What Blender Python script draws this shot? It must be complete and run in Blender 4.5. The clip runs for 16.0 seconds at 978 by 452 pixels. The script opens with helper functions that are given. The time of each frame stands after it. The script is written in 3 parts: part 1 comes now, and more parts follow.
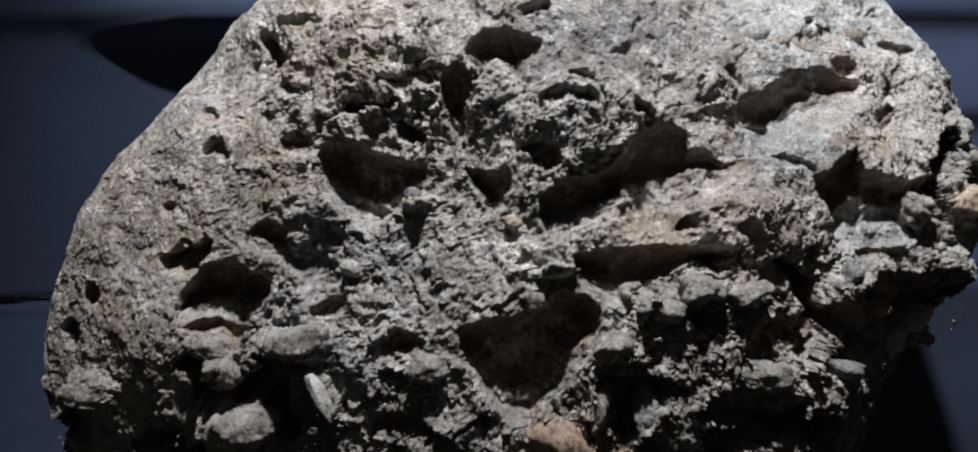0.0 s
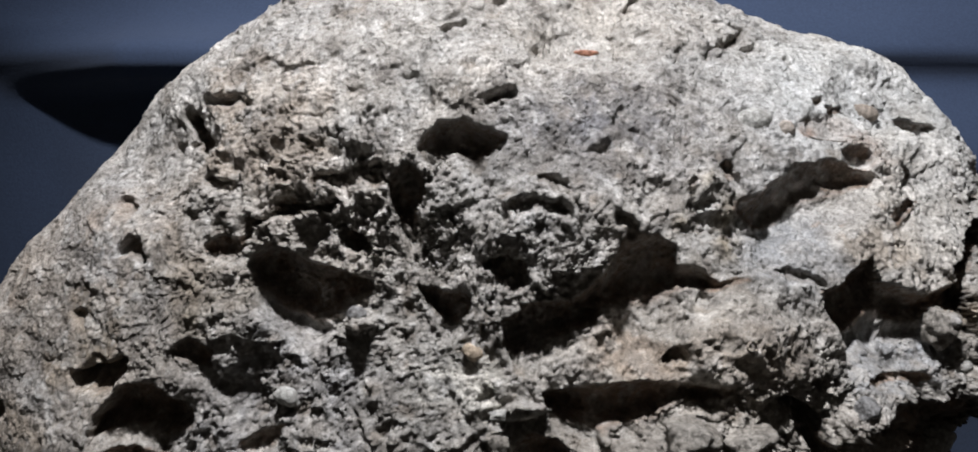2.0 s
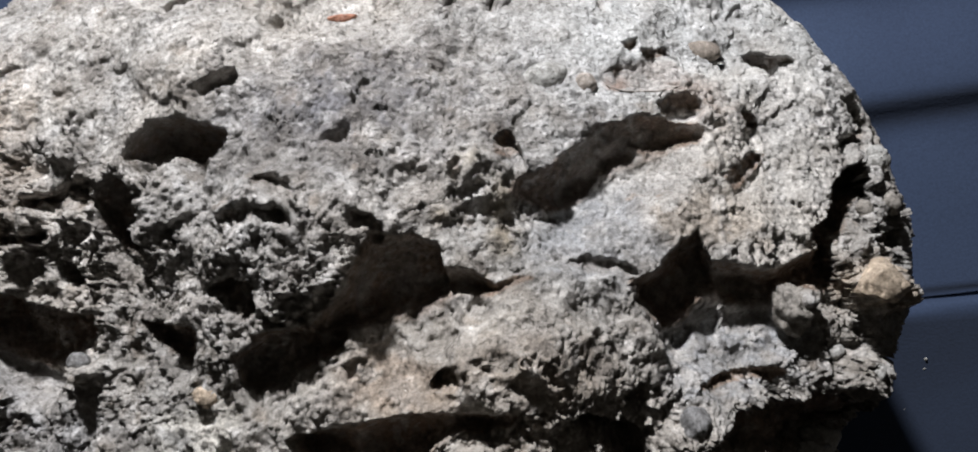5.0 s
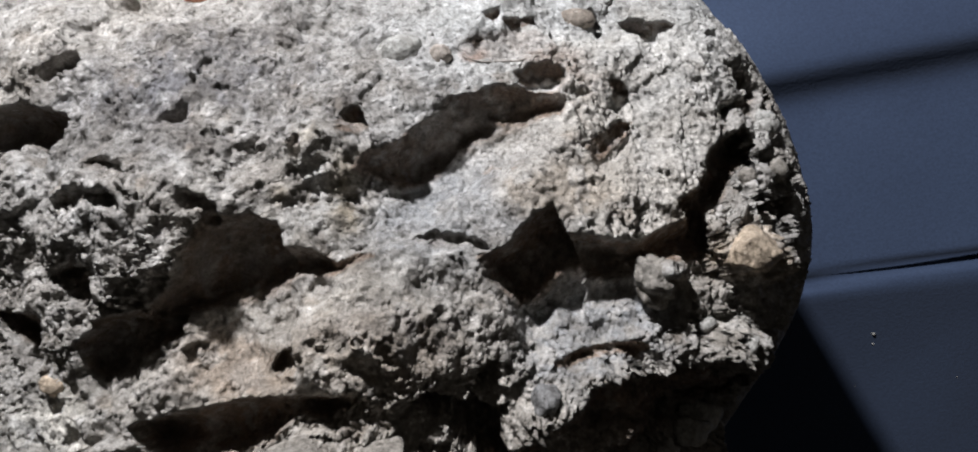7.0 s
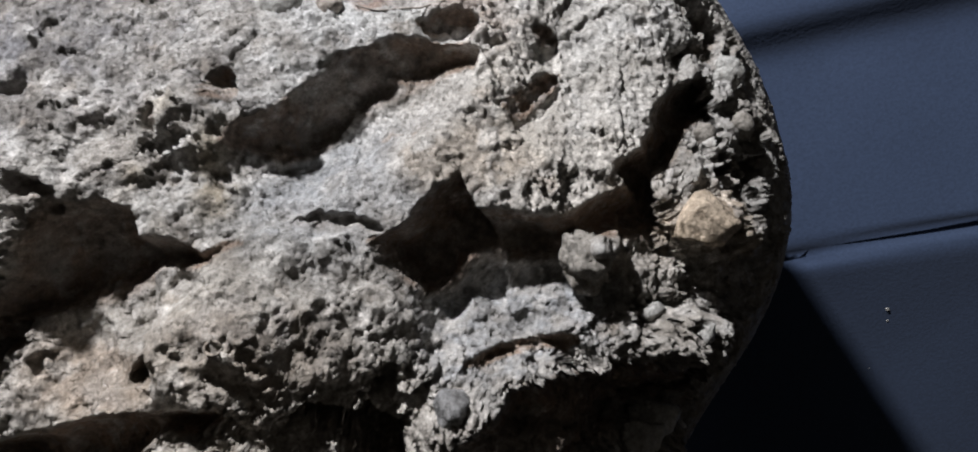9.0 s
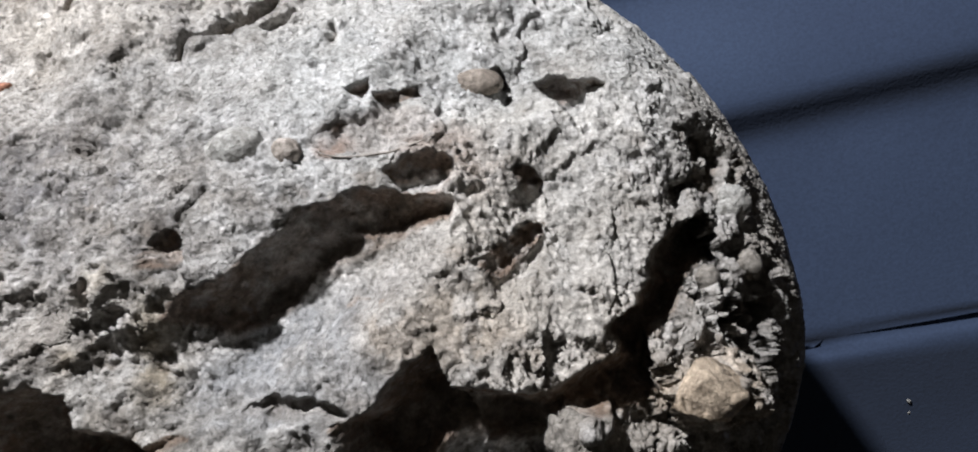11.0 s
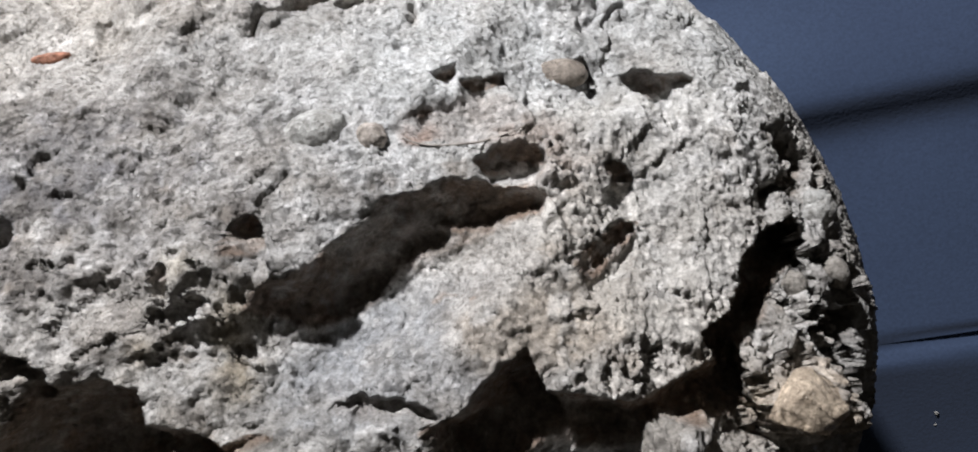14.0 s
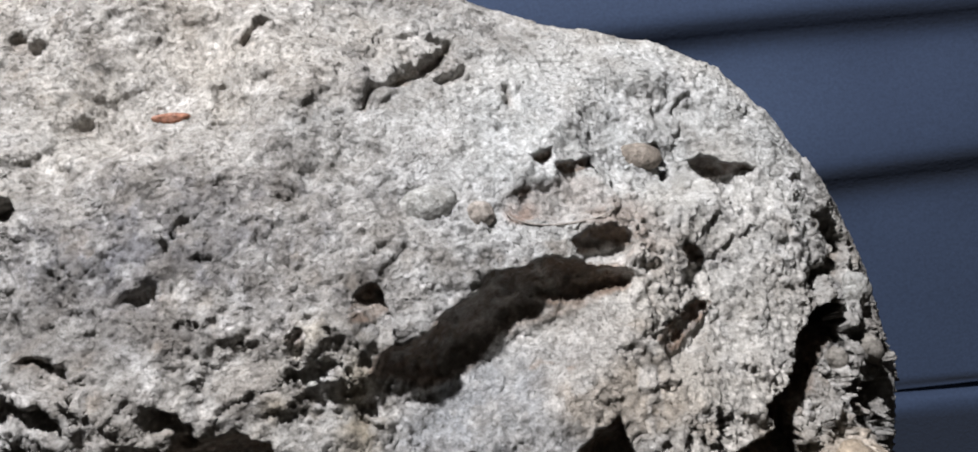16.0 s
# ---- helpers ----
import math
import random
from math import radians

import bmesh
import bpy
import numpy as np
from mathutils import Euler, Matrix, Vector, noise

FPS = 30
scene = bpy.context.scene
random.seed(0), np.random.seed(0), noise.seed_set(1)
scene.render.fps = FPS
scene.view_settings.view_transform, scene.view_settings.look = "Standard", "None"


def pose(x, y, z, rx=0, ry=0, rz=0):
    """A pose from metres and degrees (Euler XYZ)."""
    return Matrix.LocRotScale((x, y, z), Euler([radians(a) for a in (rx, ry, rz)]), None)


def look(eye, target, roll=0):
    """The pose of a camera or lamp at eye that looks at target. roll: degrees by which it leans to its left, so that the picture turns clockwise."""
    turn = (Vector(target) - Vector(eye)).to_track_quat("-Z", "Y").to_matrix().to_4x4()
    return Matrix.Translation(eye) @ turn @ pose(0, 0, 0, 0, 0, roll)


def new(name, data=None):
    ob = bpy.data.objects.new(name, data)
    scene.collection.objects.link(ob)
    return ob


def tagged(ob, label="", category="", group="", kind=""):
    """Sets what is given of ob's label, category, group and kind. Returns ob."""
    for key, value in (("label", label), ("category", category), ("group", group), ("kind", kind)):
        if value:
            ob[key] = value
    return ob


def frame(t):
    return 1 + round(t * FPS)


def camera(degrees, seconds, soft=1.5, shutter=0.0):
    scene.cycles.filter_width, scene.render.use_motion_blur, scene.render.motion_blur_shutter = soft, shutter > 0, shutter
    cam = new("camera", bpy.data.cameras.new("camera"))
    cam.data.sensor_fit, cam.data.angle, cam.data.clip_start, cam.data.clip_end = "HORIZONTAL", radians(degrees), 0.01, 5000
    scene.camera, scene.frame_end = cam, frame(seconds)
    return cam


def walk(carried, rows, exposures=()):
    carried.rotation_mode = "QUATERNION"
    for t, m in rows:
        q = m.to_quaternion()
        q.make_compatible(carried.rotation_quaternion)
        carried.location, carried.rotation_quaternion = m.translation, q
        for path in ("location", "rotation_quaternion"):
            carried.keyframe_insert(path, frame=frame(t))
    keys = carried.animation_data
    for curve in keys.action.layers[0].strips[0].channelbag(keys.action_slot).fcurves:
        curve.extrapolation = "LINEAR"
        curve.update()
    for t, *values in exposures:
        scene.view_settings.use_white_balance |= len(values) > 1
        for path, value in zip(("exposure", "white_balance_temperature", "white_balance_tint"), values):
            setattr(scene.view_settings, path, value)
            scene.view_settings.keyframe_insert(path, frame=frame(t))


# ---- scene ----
cam = camera(51.3, 16.0, soft=1.8)
METRES, EYE, TILT, LEAN, TURN = 0.25, 0.335, -85.0, 0.0, 0.0
ROWS = [
    (0.0, 0.0, 0.0, 0.0, 0.0, 0.0, -0.0),
    (0.5, -0.0096, 0.0458, 0.0279, -0.61, -0.32, -0.31),
    (1.0, -0.003, 0.0807, 0.0552, -0.78, -0.72, -0.45),
    (1.5, 0.0082, 0.1039, 0.091, -0.73, -1.12, -0.33),
    (2.0, 0.0243, 0.1288, 0.1152, -0.63, -1.55, 0.04),
    (2.5, 0.0575, 0.1594, 0.1233, -0.18, -1.95, 0.78),
    (3.0, 0.1012, 0.1945, 0.126, 0.4, -2.35, 1.89),
    (3.5, 0.1445, 0.2208, 0.1242, 1.12, -2.68, 3.18),
    (4.0, 0.1783, 0.2457, 0.1246, 1.73, -2.97, 4.39),
    (6.5, 0.32, 0.2848, 0.1117, 4.52, -3.2, 7.41),
    (7.0, 0.3502, 0.2962, 0.0964, 5.24, -3.31, 7.86),
    (7.5, 0.3708, 0.3223, 0.0935, 6.11, -3.48, 8.39),
    (8.0, 0.3946, 0.3532, 0.0827, 6.76, -3.48, 9.14),
    (8.5, 0.4062, 0.3781, 0.0751, 7.31, -3.87, 9.67),
    (9.0, 0.4163, 0.4004, 0.0768, 7.85, -4.07, 10.04),
    (9.5, 0.428, 0.4225, 0.1027, 8.08, -4.36, 10.27),
    (10.0, 0.4384, 0.4423, 0.1307, 8.35, -4.26, 10.68),
    (12.5, 0.4355, 0.4793, 0.1596, 8.43, -4.45, 11.09),
    (13.0, 0.4067, 0.4833, 0.1609, 8.01, -4.62, 10.53),
    (13.5, 0.4003, 0.4876, 0.1597, 7.29, -4.85, 9.81),
    (14.0, 0.3734, 0.4802, 0.1623, 6.15, -4.96, 8.76),
    (14.5, 0.3511, 0.4744, 0.1648, 5.05, -5.08, 7.67),
    (15.0, 0.3288, 0.4745, 0.1784, 3.69, -5.32, 6.81),
    (15.5, 0.3066, 0.4636, 0.1995, 2.84, -5.63, 6.07),
    (16.0, 0.2961, 0.4327, 0.214, 1.95, -5.6, 5.38),
]
EXPOSURES = [(0.0, -0.33), (1.0, -0.31), (4.0, -0.26), (6.5, -0.22), (9.5, -0.25), (12.5, -0.25), (14.5, -0.29), (16.0, -0.32)]
walk(cam, [(t, pose(0, 0, EYE, TILT, LEAN, TURN) @ pose(METRES * x, METRES * y, METRES * z, 90 + pitch, roll, yaw)) for t, x, y, z, yaw, pitch, roll in ROWS], EXPOSURES)

# ---- light: one small lamp beyond the rock, in a room that is otherwise nearly dark ----
CM = 0.01
world = bpy.data.worlds.new("night")
scene.world = world
world.use_nodes = True
world.node_tree.nodes["Background"].inputs[0].default_value = (1.0, 0.9, 0.8, 1)
world.node_tree.nodes["Background"].inputs[1].default_value = 0.03
bulb = bpy.data.lights.new("lamp", "SPOT")
bulb.energy, bulb.shadow_soft_size, bulb.color = 20.0, 0.011, (0.975, 0.97, 1.0)
bulb.spot_size, bulb.spot_blend = radians(72), 0.8
new("lamp", bulb).matrix_world = look((-1 * CM, 40 * CM, 33 * CM), (6 * CM, 4 * CM, 10 * CM))


# ---- noise, on arrays of points in centimetres ----
TABLE = np.random.RandomState(7).permutation(8192).astype(np.int32)


def lattice(ix, iy, iz, seed):
    h = TABLE[(ix + seed * 131) & 8191]
    h = TABLE[(h + iy) & 8191]
    return TABLE[(h + iz) & 8191].astype(np.float32) / 8191


def value(p, seed):
    """Smooth value noise, -1 to 1."""
    c = np.floor(p)
    f = (p - c).astype(np.float32)
    c = c.astype(np.int32)
    f = f * f * f * (f * (f * 6 - 15) + 10)
    out = np.zeros(len(p), np.float32)
    for dx in (0, 1):
        wx = f[:, 0] if dx else 1 - f[:, 0]
        for dy in (0, 1):
            wy = wx * (f[:, 1] if dy else 1 - f[:, 1])
            for dz in (0, 1):
                out += wy * (f[:, 2] if dz else 1 - f[:, 2]) * lattice(c[:, 0] + dx, c[:, 1] + dy, c[:, 2] + dz, seed)
    return out * 2 - 1


TWIST = np.array(Euler((0.5, 0.7, 0.3)).to_matrix())


def fbm(p, size, octaves, seed, gain=0.5):
    out, amp, q = 0, 1.0, p / size
    for k in range(octaves):
        out = out + amp * value(q + 17.3 * k, seed + k)
        amp, q = amp * gain, q @ TWIST.T * 2.03
    return out


def cells(p, size, seed):
    """Scattered points: distance to the nearest and the second, the nearest one's random number, and a plane tilted through it."""
    q = p / size
    q = q.astype(np.float32)
    c = np.floor(q - 0.5).astype(np.int32)
    f1 = np.full(len(p), 9, np.float32)
    f2, own, tilt = f1.copy(), np.zeros(len(p), np.float32), np.zeros(len(p), np.float32)
    for dx in (0, 1):
        for dy in (0, 1):
            for dz in (0, 1):
                k = c + np.array((dx, dy, dz), np.int32)
                h = lattice(k[:, 0], k[:, 1], k[:, 2], seed)
                jx, jy, jz = 0.15 + 0.7 * h, 0.15 + 0.7 * np.mod(h * 61.7, 1), 0.15 + 0.7 * np.mod(h * 917.3, 1)
                ox, oy, oz = q[:, 0] - k[:, 0] - jx, q[:, 1] - k[:, 1] - jy, q[:, 2] - k[:, 2] - jz
                d = np.sqrt(ox * ox + oy * oy + oz * oz)
                near = d < f1
                f2 = np.where(near, f1, np.minimum(f2, d))
                own = np.where(near, np.mod(h * 3571.3, 1), own)
                tilt = np.where(near, ox * (np.mod(h * 577.7, 1) - 0.5) + oy * (np.mod(h * 1213.1, 1) - 0.5) + oz * (np.mod(h * 151.9, 1) - 0.5), tilt)
                f1 = np.where(near, d, f1)
    return f1, f2, own, tilt


def smooth(a, b, x):
    t = np.clip((x - a) / (b - a), 0, 1)
    return t * t * (3 - 2 * t)


# ---- materials ----
def material(name):
    m = bpy.data.materials.new(name)
    m.use_nodes = True
    t = m.node_tree
    return m, t, t.nodes["Principled BSDF"]


def node(t, kind, **values):
    n = t.nodes.new(kind)
    for k, v in values.items():
        n.inputs[k.replace("_", " ")].default_value = v
    return n


def ramp(t, source, stops):
    n = t.nodes.new("ShaderNodeValToRGB")
    t.links.new(source, n.inputs[0])
    while len(n.color_ramp.elements) < len(stops):
        n.color_ramp.elements.new(0.5)
    for e, (at, c) in zip(n.color_ramp.elements, stops):
        e.position, e.color = at, (*c, 1) if len(c) == 3 else c
    return n


def mixed(t, how, factor, a, b):
    n = t.nodes.new("ShaderNodeMix")
    n.data_type, n.blend_type = "RGBA", how
    for k, v in ((0, factor), (6, a), (7, b)):
        if hasattr(v, "is_linked"):
            t.links.new(v, n.inputs[k])
        else:
            n.inputs[k].default_value = v
    return n.outputs[2]


def sum_up(t, base, more, factor):
    """base + more * factor, as a socket; base may be left out."""
    n = t.nodes.new("ShaderNodeMath")
    n.operation = "MULTIPLY_ADD"
    t.links.new(more, n.inputs[0])
    n.inputs[1].default_value = factor
    if base is None:
        n.inputs[2].default_value = 0.0
    else:
        t.links.new(base, n.inputs[2])
    return n.outputs[0]


def flat_chips(t, where, scale):
    """Height of a surface broken into small flat faces, each with a slope of its own, in metres."""
    v = node(t, "ShaderNodeTexVoronoi", Scale=scale)
    t.links.new(where, v.inputs["Vector"])
    off, lean, dot = (t.nodes.new("ShaderNodeVectorMath") for _ in range(3))
    off.operation, lean.operation, dot.operation = "SUBTRACT", "SUBTRACT", "DOT_PRODUCT"
    t.links.new(where, off.inputs[0])
    t.links.new(v.outputs["Position"], off.inputs[1])
    t.links.new(v.outputs["Color"], lean.inputs[0])
    lean.inputs[1].default_value = (0.5, 0.5, 0.5)
    t.links.new(off.outputs[0], dot.inputs[0])
    t.links.new(lean.outputs[0], dot.inputs[1])
    return dot.outputs["Value"]


def stone(name, tint_attribute=True, colour=(0.36, 0.345, 0.32), rough=0.88, relief=1.0):
    m, t, b = material(name)
    where = t.nodes.new("ShaderNodeTexCoord").outputs["Object"]
    grain = node(t, "ShaderNodeTexNoise", Scale=900.0, Detail=6.0, Roughness=0.7)
    mottle = node(t, "ShaderNodeTexNoise", Scale=120.0, Detail=6.0, Roughness=0.65)
    broad = node(t, "ShaderNodeTexNoise", Scale=22.0, Detail=4.0, Roughness=0.6)
    speck = node(t, "ShaderNodeTexVoronoi", Scale=900.0)
    speckle = node(t, "ShaderNodeTexNoise", Scale=1100.0, Detail=3.0, Roughness=0.6)
    sand = node(t, "ShaderNodeTexNoise", Scale=2600.0, Detail=3.0, Roughness=0.65)
    for n in (grain, mottle, broad, speck, speckle, sand):
        t.links.new(where, n.inputs["Vector"])
    if tint_attribute:
        a = t.nodes.new("ShaderNodeAttribute")
        a.attribute_name = "pigment_and_shade"
        base = a.outputs["Color"]
    else:
        base = (*colour, 1)
    c = mixed(t, "MULTIPLY", 1.0, base, ramp(t, mottle.outputs[0], [(0.32, (0.68, 0.66, 0.64)), (0.5, (0.97, 0.97, 0.97)), (0.68, (1.22, 1.22, 1.23))]).outputs[0])
    c = mixed(t, "MULTIPLY", 0.8, c, ramp(t, grain.outputs[0], [(0.32, (0.66, 0.64, 0.62)), (0.5, (1, 1, 1)), (0.68, (1.25, 1.25, 1.25))]).outputs[0])
    c = mixed(t, "MULTIPLY", 0.8, c, ramp(t, broad.outputs[0], [(0.35, (0.85, 0.87, 0.9)), (0.65, (1.12, 1.08, 1.03))]).outputs[0])
    c = mixed(t, "MULTIPLY", 0.3, c, ramp(t, speckle.outputs[0], [(0.36, (0.45, 0.43, 0.41)), (0.47, (0.95,) * 3), (0.56, (1.05,) * 3), (0.66, (1.6, 1.6, 1.62))]).outputs[0])
    c = mixed(t, "MULTIPLY", 0.45, c, ramp(t, sand.outputs[0], [(0.34, (0.6, 0.58, 0.56)), (0.48, (1,) * 3), (0.64, (1.3, 1.3, 1.3))]).outputs[0])
    t.links.new(c, b.inputs["Base Color"])
    t.links.new(ramp(t, speck.outputs["Color"], [(0.0, (0.2,) * 3), (0.25, (0.35,) * 3), (0.4, (rough,) * 3), (1.0, (0.95,) * 3)]).outputs[0], b.inputs["Roughness"])
    b.inputs["Specular IOR Level"].default_value = 0.5
    up = t.nodes.new("ShaderNodeMath")
    up.operation = "MULTIPLY_ADD"
    t.links.new(mottle.outputs[0], up.inputs[0])
    up.inputs[1].default_value = 1.2
    t.links.new(grain.outputs[0], up.inputs[2])
    total = up.outputs[0]
    total = sum_up(t, total, sand.outputs[0], 0.5)
    total = sum_up(t, None, total, 0.0003 * relief)
    warp = node(t, "ShaderNodeVectorMath")
    warp.operation = "MULTIPLY_ADD"
    t.links.new(grain.outputs["Color"], warp.inputs[0])
    warp.inputs[1].default_value = (0.0012,) * 3
    t.links.new(where, warp.inputs[2])
    for scale, steep in ((330.0, 0.5), (1000.0, 0.8), (2300.0, 0.65)):
        total = sum_up(t, total, flat_chips(t, warp.outputs[0], scale), steep * relief)
    bump = node(t, "ShaderNodeBump", Strength=1.0, Distance=1.0)
    t.links.new(total, bump.inputs["Height"])
    t.links.new(bump.outputs[0], b.inputs["Normal"])
    return m


def fabric():
    m, t, b = material("navy_cloth")
    where = t.nodes.new("ShaderNodeTexCoord").outputs["Object"]
    broad = node(t, "ShaderNodeTexNoise", Scale=9.0, Detail=4.0)
    weave = node(t, "ShaderNodeTexNoise", Scale=1400.0, Detail=3.0)
    for n in (broad, weave):
        t.links.new(where, n.inputs["Vector"])
    c = mixed(t, "MULTIPLY", 1.0, (0.03, 0.046, 0.087, 1), ramp(t, broad.outputs[0], [(0.3, (0.8, 0.8, 0.82)), (0.7, (1.15, 1.15, 1.12))]).outputs[0])
    c = mixed(t, "MULTIPLY", 0.5, c, ramp(t, weave.outputs[0], [(0.3, (0.75,) * 3), (0.7, (1.2,) * 3)]).outputs[0])
    t.links.new(c, b.inputs["Base Color"])
    b.inputs["Roughness"].default_value = 0.85
    b.inputs["Specular IOR Level"].default_value = 0.2
    b.inputs["Sheen Weight"].default_value = 0.15
    bump = node(t, "ShaderNodeBump", Strength=0.25, Distance=0.0003)
    t.links.new(weave.outputs[0], bump.inputs["Height"])
    t.links.new(bump.outputs[0], b.inputs["Normal"])
    return m


def plaster(name, colour):
    m, t, b = material(name)
    n = node(t, "ShaderNodeTexNoise", Scale=30.0, Detail=5.0)
    c = mixed(t, "MULTIPLY", 1.0, (*colour, 1), ramp(t, n.outputs[0], [(0.3, (0.9,) * 3), (0.7, (1.05,) * 3)]).outputs[0])
    t.links.new(c, b.inputs["Base Color"])
    b.inputs["Roughness"].default_value = 0.9
    return m


ROCK, CLOTH = stone("weathered_rock"), fabric()


# ---- meshes ----
def sheet(name, xyz, rows, columns, mat):
    """A mesh from a grid of points (rows x columns, in metres)."""
    i = np.arange(rows * columns).reshape(rows, columns)
    quads = np.stack([i[:-1, :-1], i[:-1, 1:], i[1:, 1:], i[1:, :-1]], -1).reshape(-1, 4).astype(np.int32)
    me = bpy.data.meshes.new(name)
    me.vertices.add(rows * columns)
    me.vertices.foreach_set("co", np.ascontiguousarray(xyz, np.float32).ravel())
    me.loops.add(quads.size)
    me.loops.foreach_set("vertex_index", quads.ravel())
    me.polygons.add(len(quads))
    me.polygons.foreach_set("loop_start", np.arange(0, quads.size, 4, dtype=np.int32))
    me.polygons.foreach_set("use_smooth", np.ones(len(quads), bool))
    me.update(calc_edges=True)
    me.materials.append(mat)
    return me


def part(name, bm, mat, parent, label=""):
    me = bpy.data.meshes.new(name)
    bm.to_mesh(me)
    bm.free()
    me.materials.append(mat)
    for p in me.polygons:
        p.use_smooth = True
    ob = new(name, me)
    ob.parent = parent
    return tagged(ob, label)


# ---- the room ----
def slab(name, lo, hi, mat):
    bm = bmesh.new()
    bmesh.ops.create_cube(bm, size=1)
    for v in bm.verts:
        v.co = [lo[k] + (v.co[k] + 0.5) * (hi[k] - lo[k]) for k in range(3)]
    me = bpy.data.meshes.new(name)
    bm.to_mesh(me)
    bm.free()
    me.materials.append(mat)
    return tagged(new(name, me), kind="structure")


BOARDS = plaster("dark_boards", (0.06, 0.045, 0.035))
slab("floor", (-0.6, -0.6, -0.09), (0.6, 0.6, -0.052), BOARDS)


# ---- the cloth: a wide sheet with soft folds running across it ----
def fold(x, y, at, slope, height, front, back):
    """A ridge across the sheet at y = at + slope * x; front falls towards -y, back towards +y."""
    d = y - at - slope * x
    return height * np.where(d < 0, np.exp(-(d / front) ** 2), np.exp(-(d / back) ** 2))


def cloth():
    n = 300
    s = np.linspace(-1, 1, n)
    line = 26 * s + 26 * np.sign(s) * np.abs(s) ** 5
    x, y = np.meshgrid(line, line)
    wave = 0.25 * np.sin(x * 0.31 + 1) + 0.12 * np.sin(x * 0.83)
    z = fold(x, y + 0.15 * wave, 10.2, 0.0, 0.7, 0.5, 1.8) * (0.6 + 0.4 * smooth(-20, 14, x))
    z += fold(x, y, 5.95, 0.055, 0.6, 0.55, 1.9) * smooth(4, 12, x)
    z -= fold(x, y, 0.98, 0.028, 0.4, 0.09, 0.09)
    z += fold(x, y + wave, 17.0, 0.02, 0.9, 1.0, 2.0) + fold(x, y + wave, -9.0, -0.03, 0.6, 0.9, 1.6)
    # a tent of cloth pushed up against the rock, and the slack beside it
    z += fold(x, y, 9.5, 0.0, 1.7, 0.35, 1.2) * np.clip((x + 14.2) / 4.5, 0, 1) * smooth(0, -6, x)
    z -= (smooth(-8, -13, x) * 0.3 * np.clip(11 - y, 0, 11) + smooth(8, 12, x) * 0.45 * np.clip(1 - y, 0, 9)) * smooth(-26, -8, y) * smooth(40, 22, np.abs(x))
    p = np.stack([x.ravel(), y.ravel(), 0 * x.ravel()], 1)
    z += 0.1 * fbm(p, 6.0, 3, 50).reshape(n, n) - 0.1
    ob = new("cloth", sheet("cloth", CM * np.stack([x, y, z], -1).reshape(-1, 3), n, n, CLOTH))
    return tagged(ob, "dark navy blue cloth spread flat with soft folds", "cloth")


cloth()

# ---- the rock: a rounded body, then its hollows, lumps, crumbling zones and grain ----
CX, CY, GIRTH = 0.5, 1.5, 6.42
OUTLINE = np.array([11.77, 12.38, 12.31, 11.67, 10.36, 10.06, 9.92, 9.84, 9.65, 9.44, 9.22, 9.23, 9.43, 9.79, 10.69, 11.57, 12.34, 12.47, 12.1, 11.65, 11.21, 10.79, 10.5, 10.24, 9.88, 9.53, 9.4, 9.26, 9.66, 10.25])


def reach(angle):
    """The rock's outline: its radius at an angle, between values 12 degrees apart."""
    d = np.degrees(angle) % 360 / 12
    i = np.floor(d).astype(int)
    f, r = d - i, OUTLINE
    a, b, c, e = r[(i - 1) % 30], r[i % 30], r[(i + 1) % 30], r[(i + 2) % 30]
    return b + 0.5 * f * (c - a + f * (2 * a - 5 * b + 4 * c - e + f * (3 * (b - c) + e - a)))


def body(n):
    """The smooth boulder, as a grid that wraps from the top down to the underside."""
    s = np.linspace(-1, 1, n)
    u, v = np.meshgrid(s, s)
    a, b = u * np.sqrt(1 - v * v / 2), v * np.sqrt(1 - u * u / 2)
    q = 1 - a * a - b * b
    a, b = a + 0.19 * q, b + 0.13 * q
    rad, ang = np.hypot(a, b), np.arctan2(b, a)
    top = rad < 0.94
    rho = np.where(top, np.sin(np.pi / 2 * rad / 0.94) * 0.55 + 0.45 * np.minimum(rad / 0.94, 1), np.cos(np.pi / 2 * np.clip((rad - 0.94) / 0.06, 0, 1)))
    rr = reach(ang) + 0.2
    x, y = CX + rho * rr * np.cos(ang), CY + rho * rr * np.sin(ang)
    e, g = (x - CX) / 10, (y - CY) / 10
    cap = np.sqrt(np.clip(1 - rho * rho, 0, 1))
    crown = 5.65 + 1.72 * e + 0.52 * g - 0.83 * e * e - 3.12 * e * g - 0.94 * g * g
    z = np.where(top, GIRTH + cap * crown, GIRTH * (1 - cap ** 0.8) + 0.1)
    return np.stack([x, y, z], -1)


N = 1130
GRID = body(N)
du, dv = np.gradient(GRID, axis=1), np.gradient(GRID, axis=0)
NORMAL = np.cross(du, dv).reshape(-1, 3)
NORMAL /= np.linalg.norm(NORMAL, axis=1)[:, None] + 1e-9
P = GRID.reshape(-1, 3)
UPPER = NORMAL[:, 2] > -0.05
INTO = -(NORMAL + np.array([0, 0, 0.7]))
INTO /= np.linalg.norm(INTO, axis=1)[:, None]
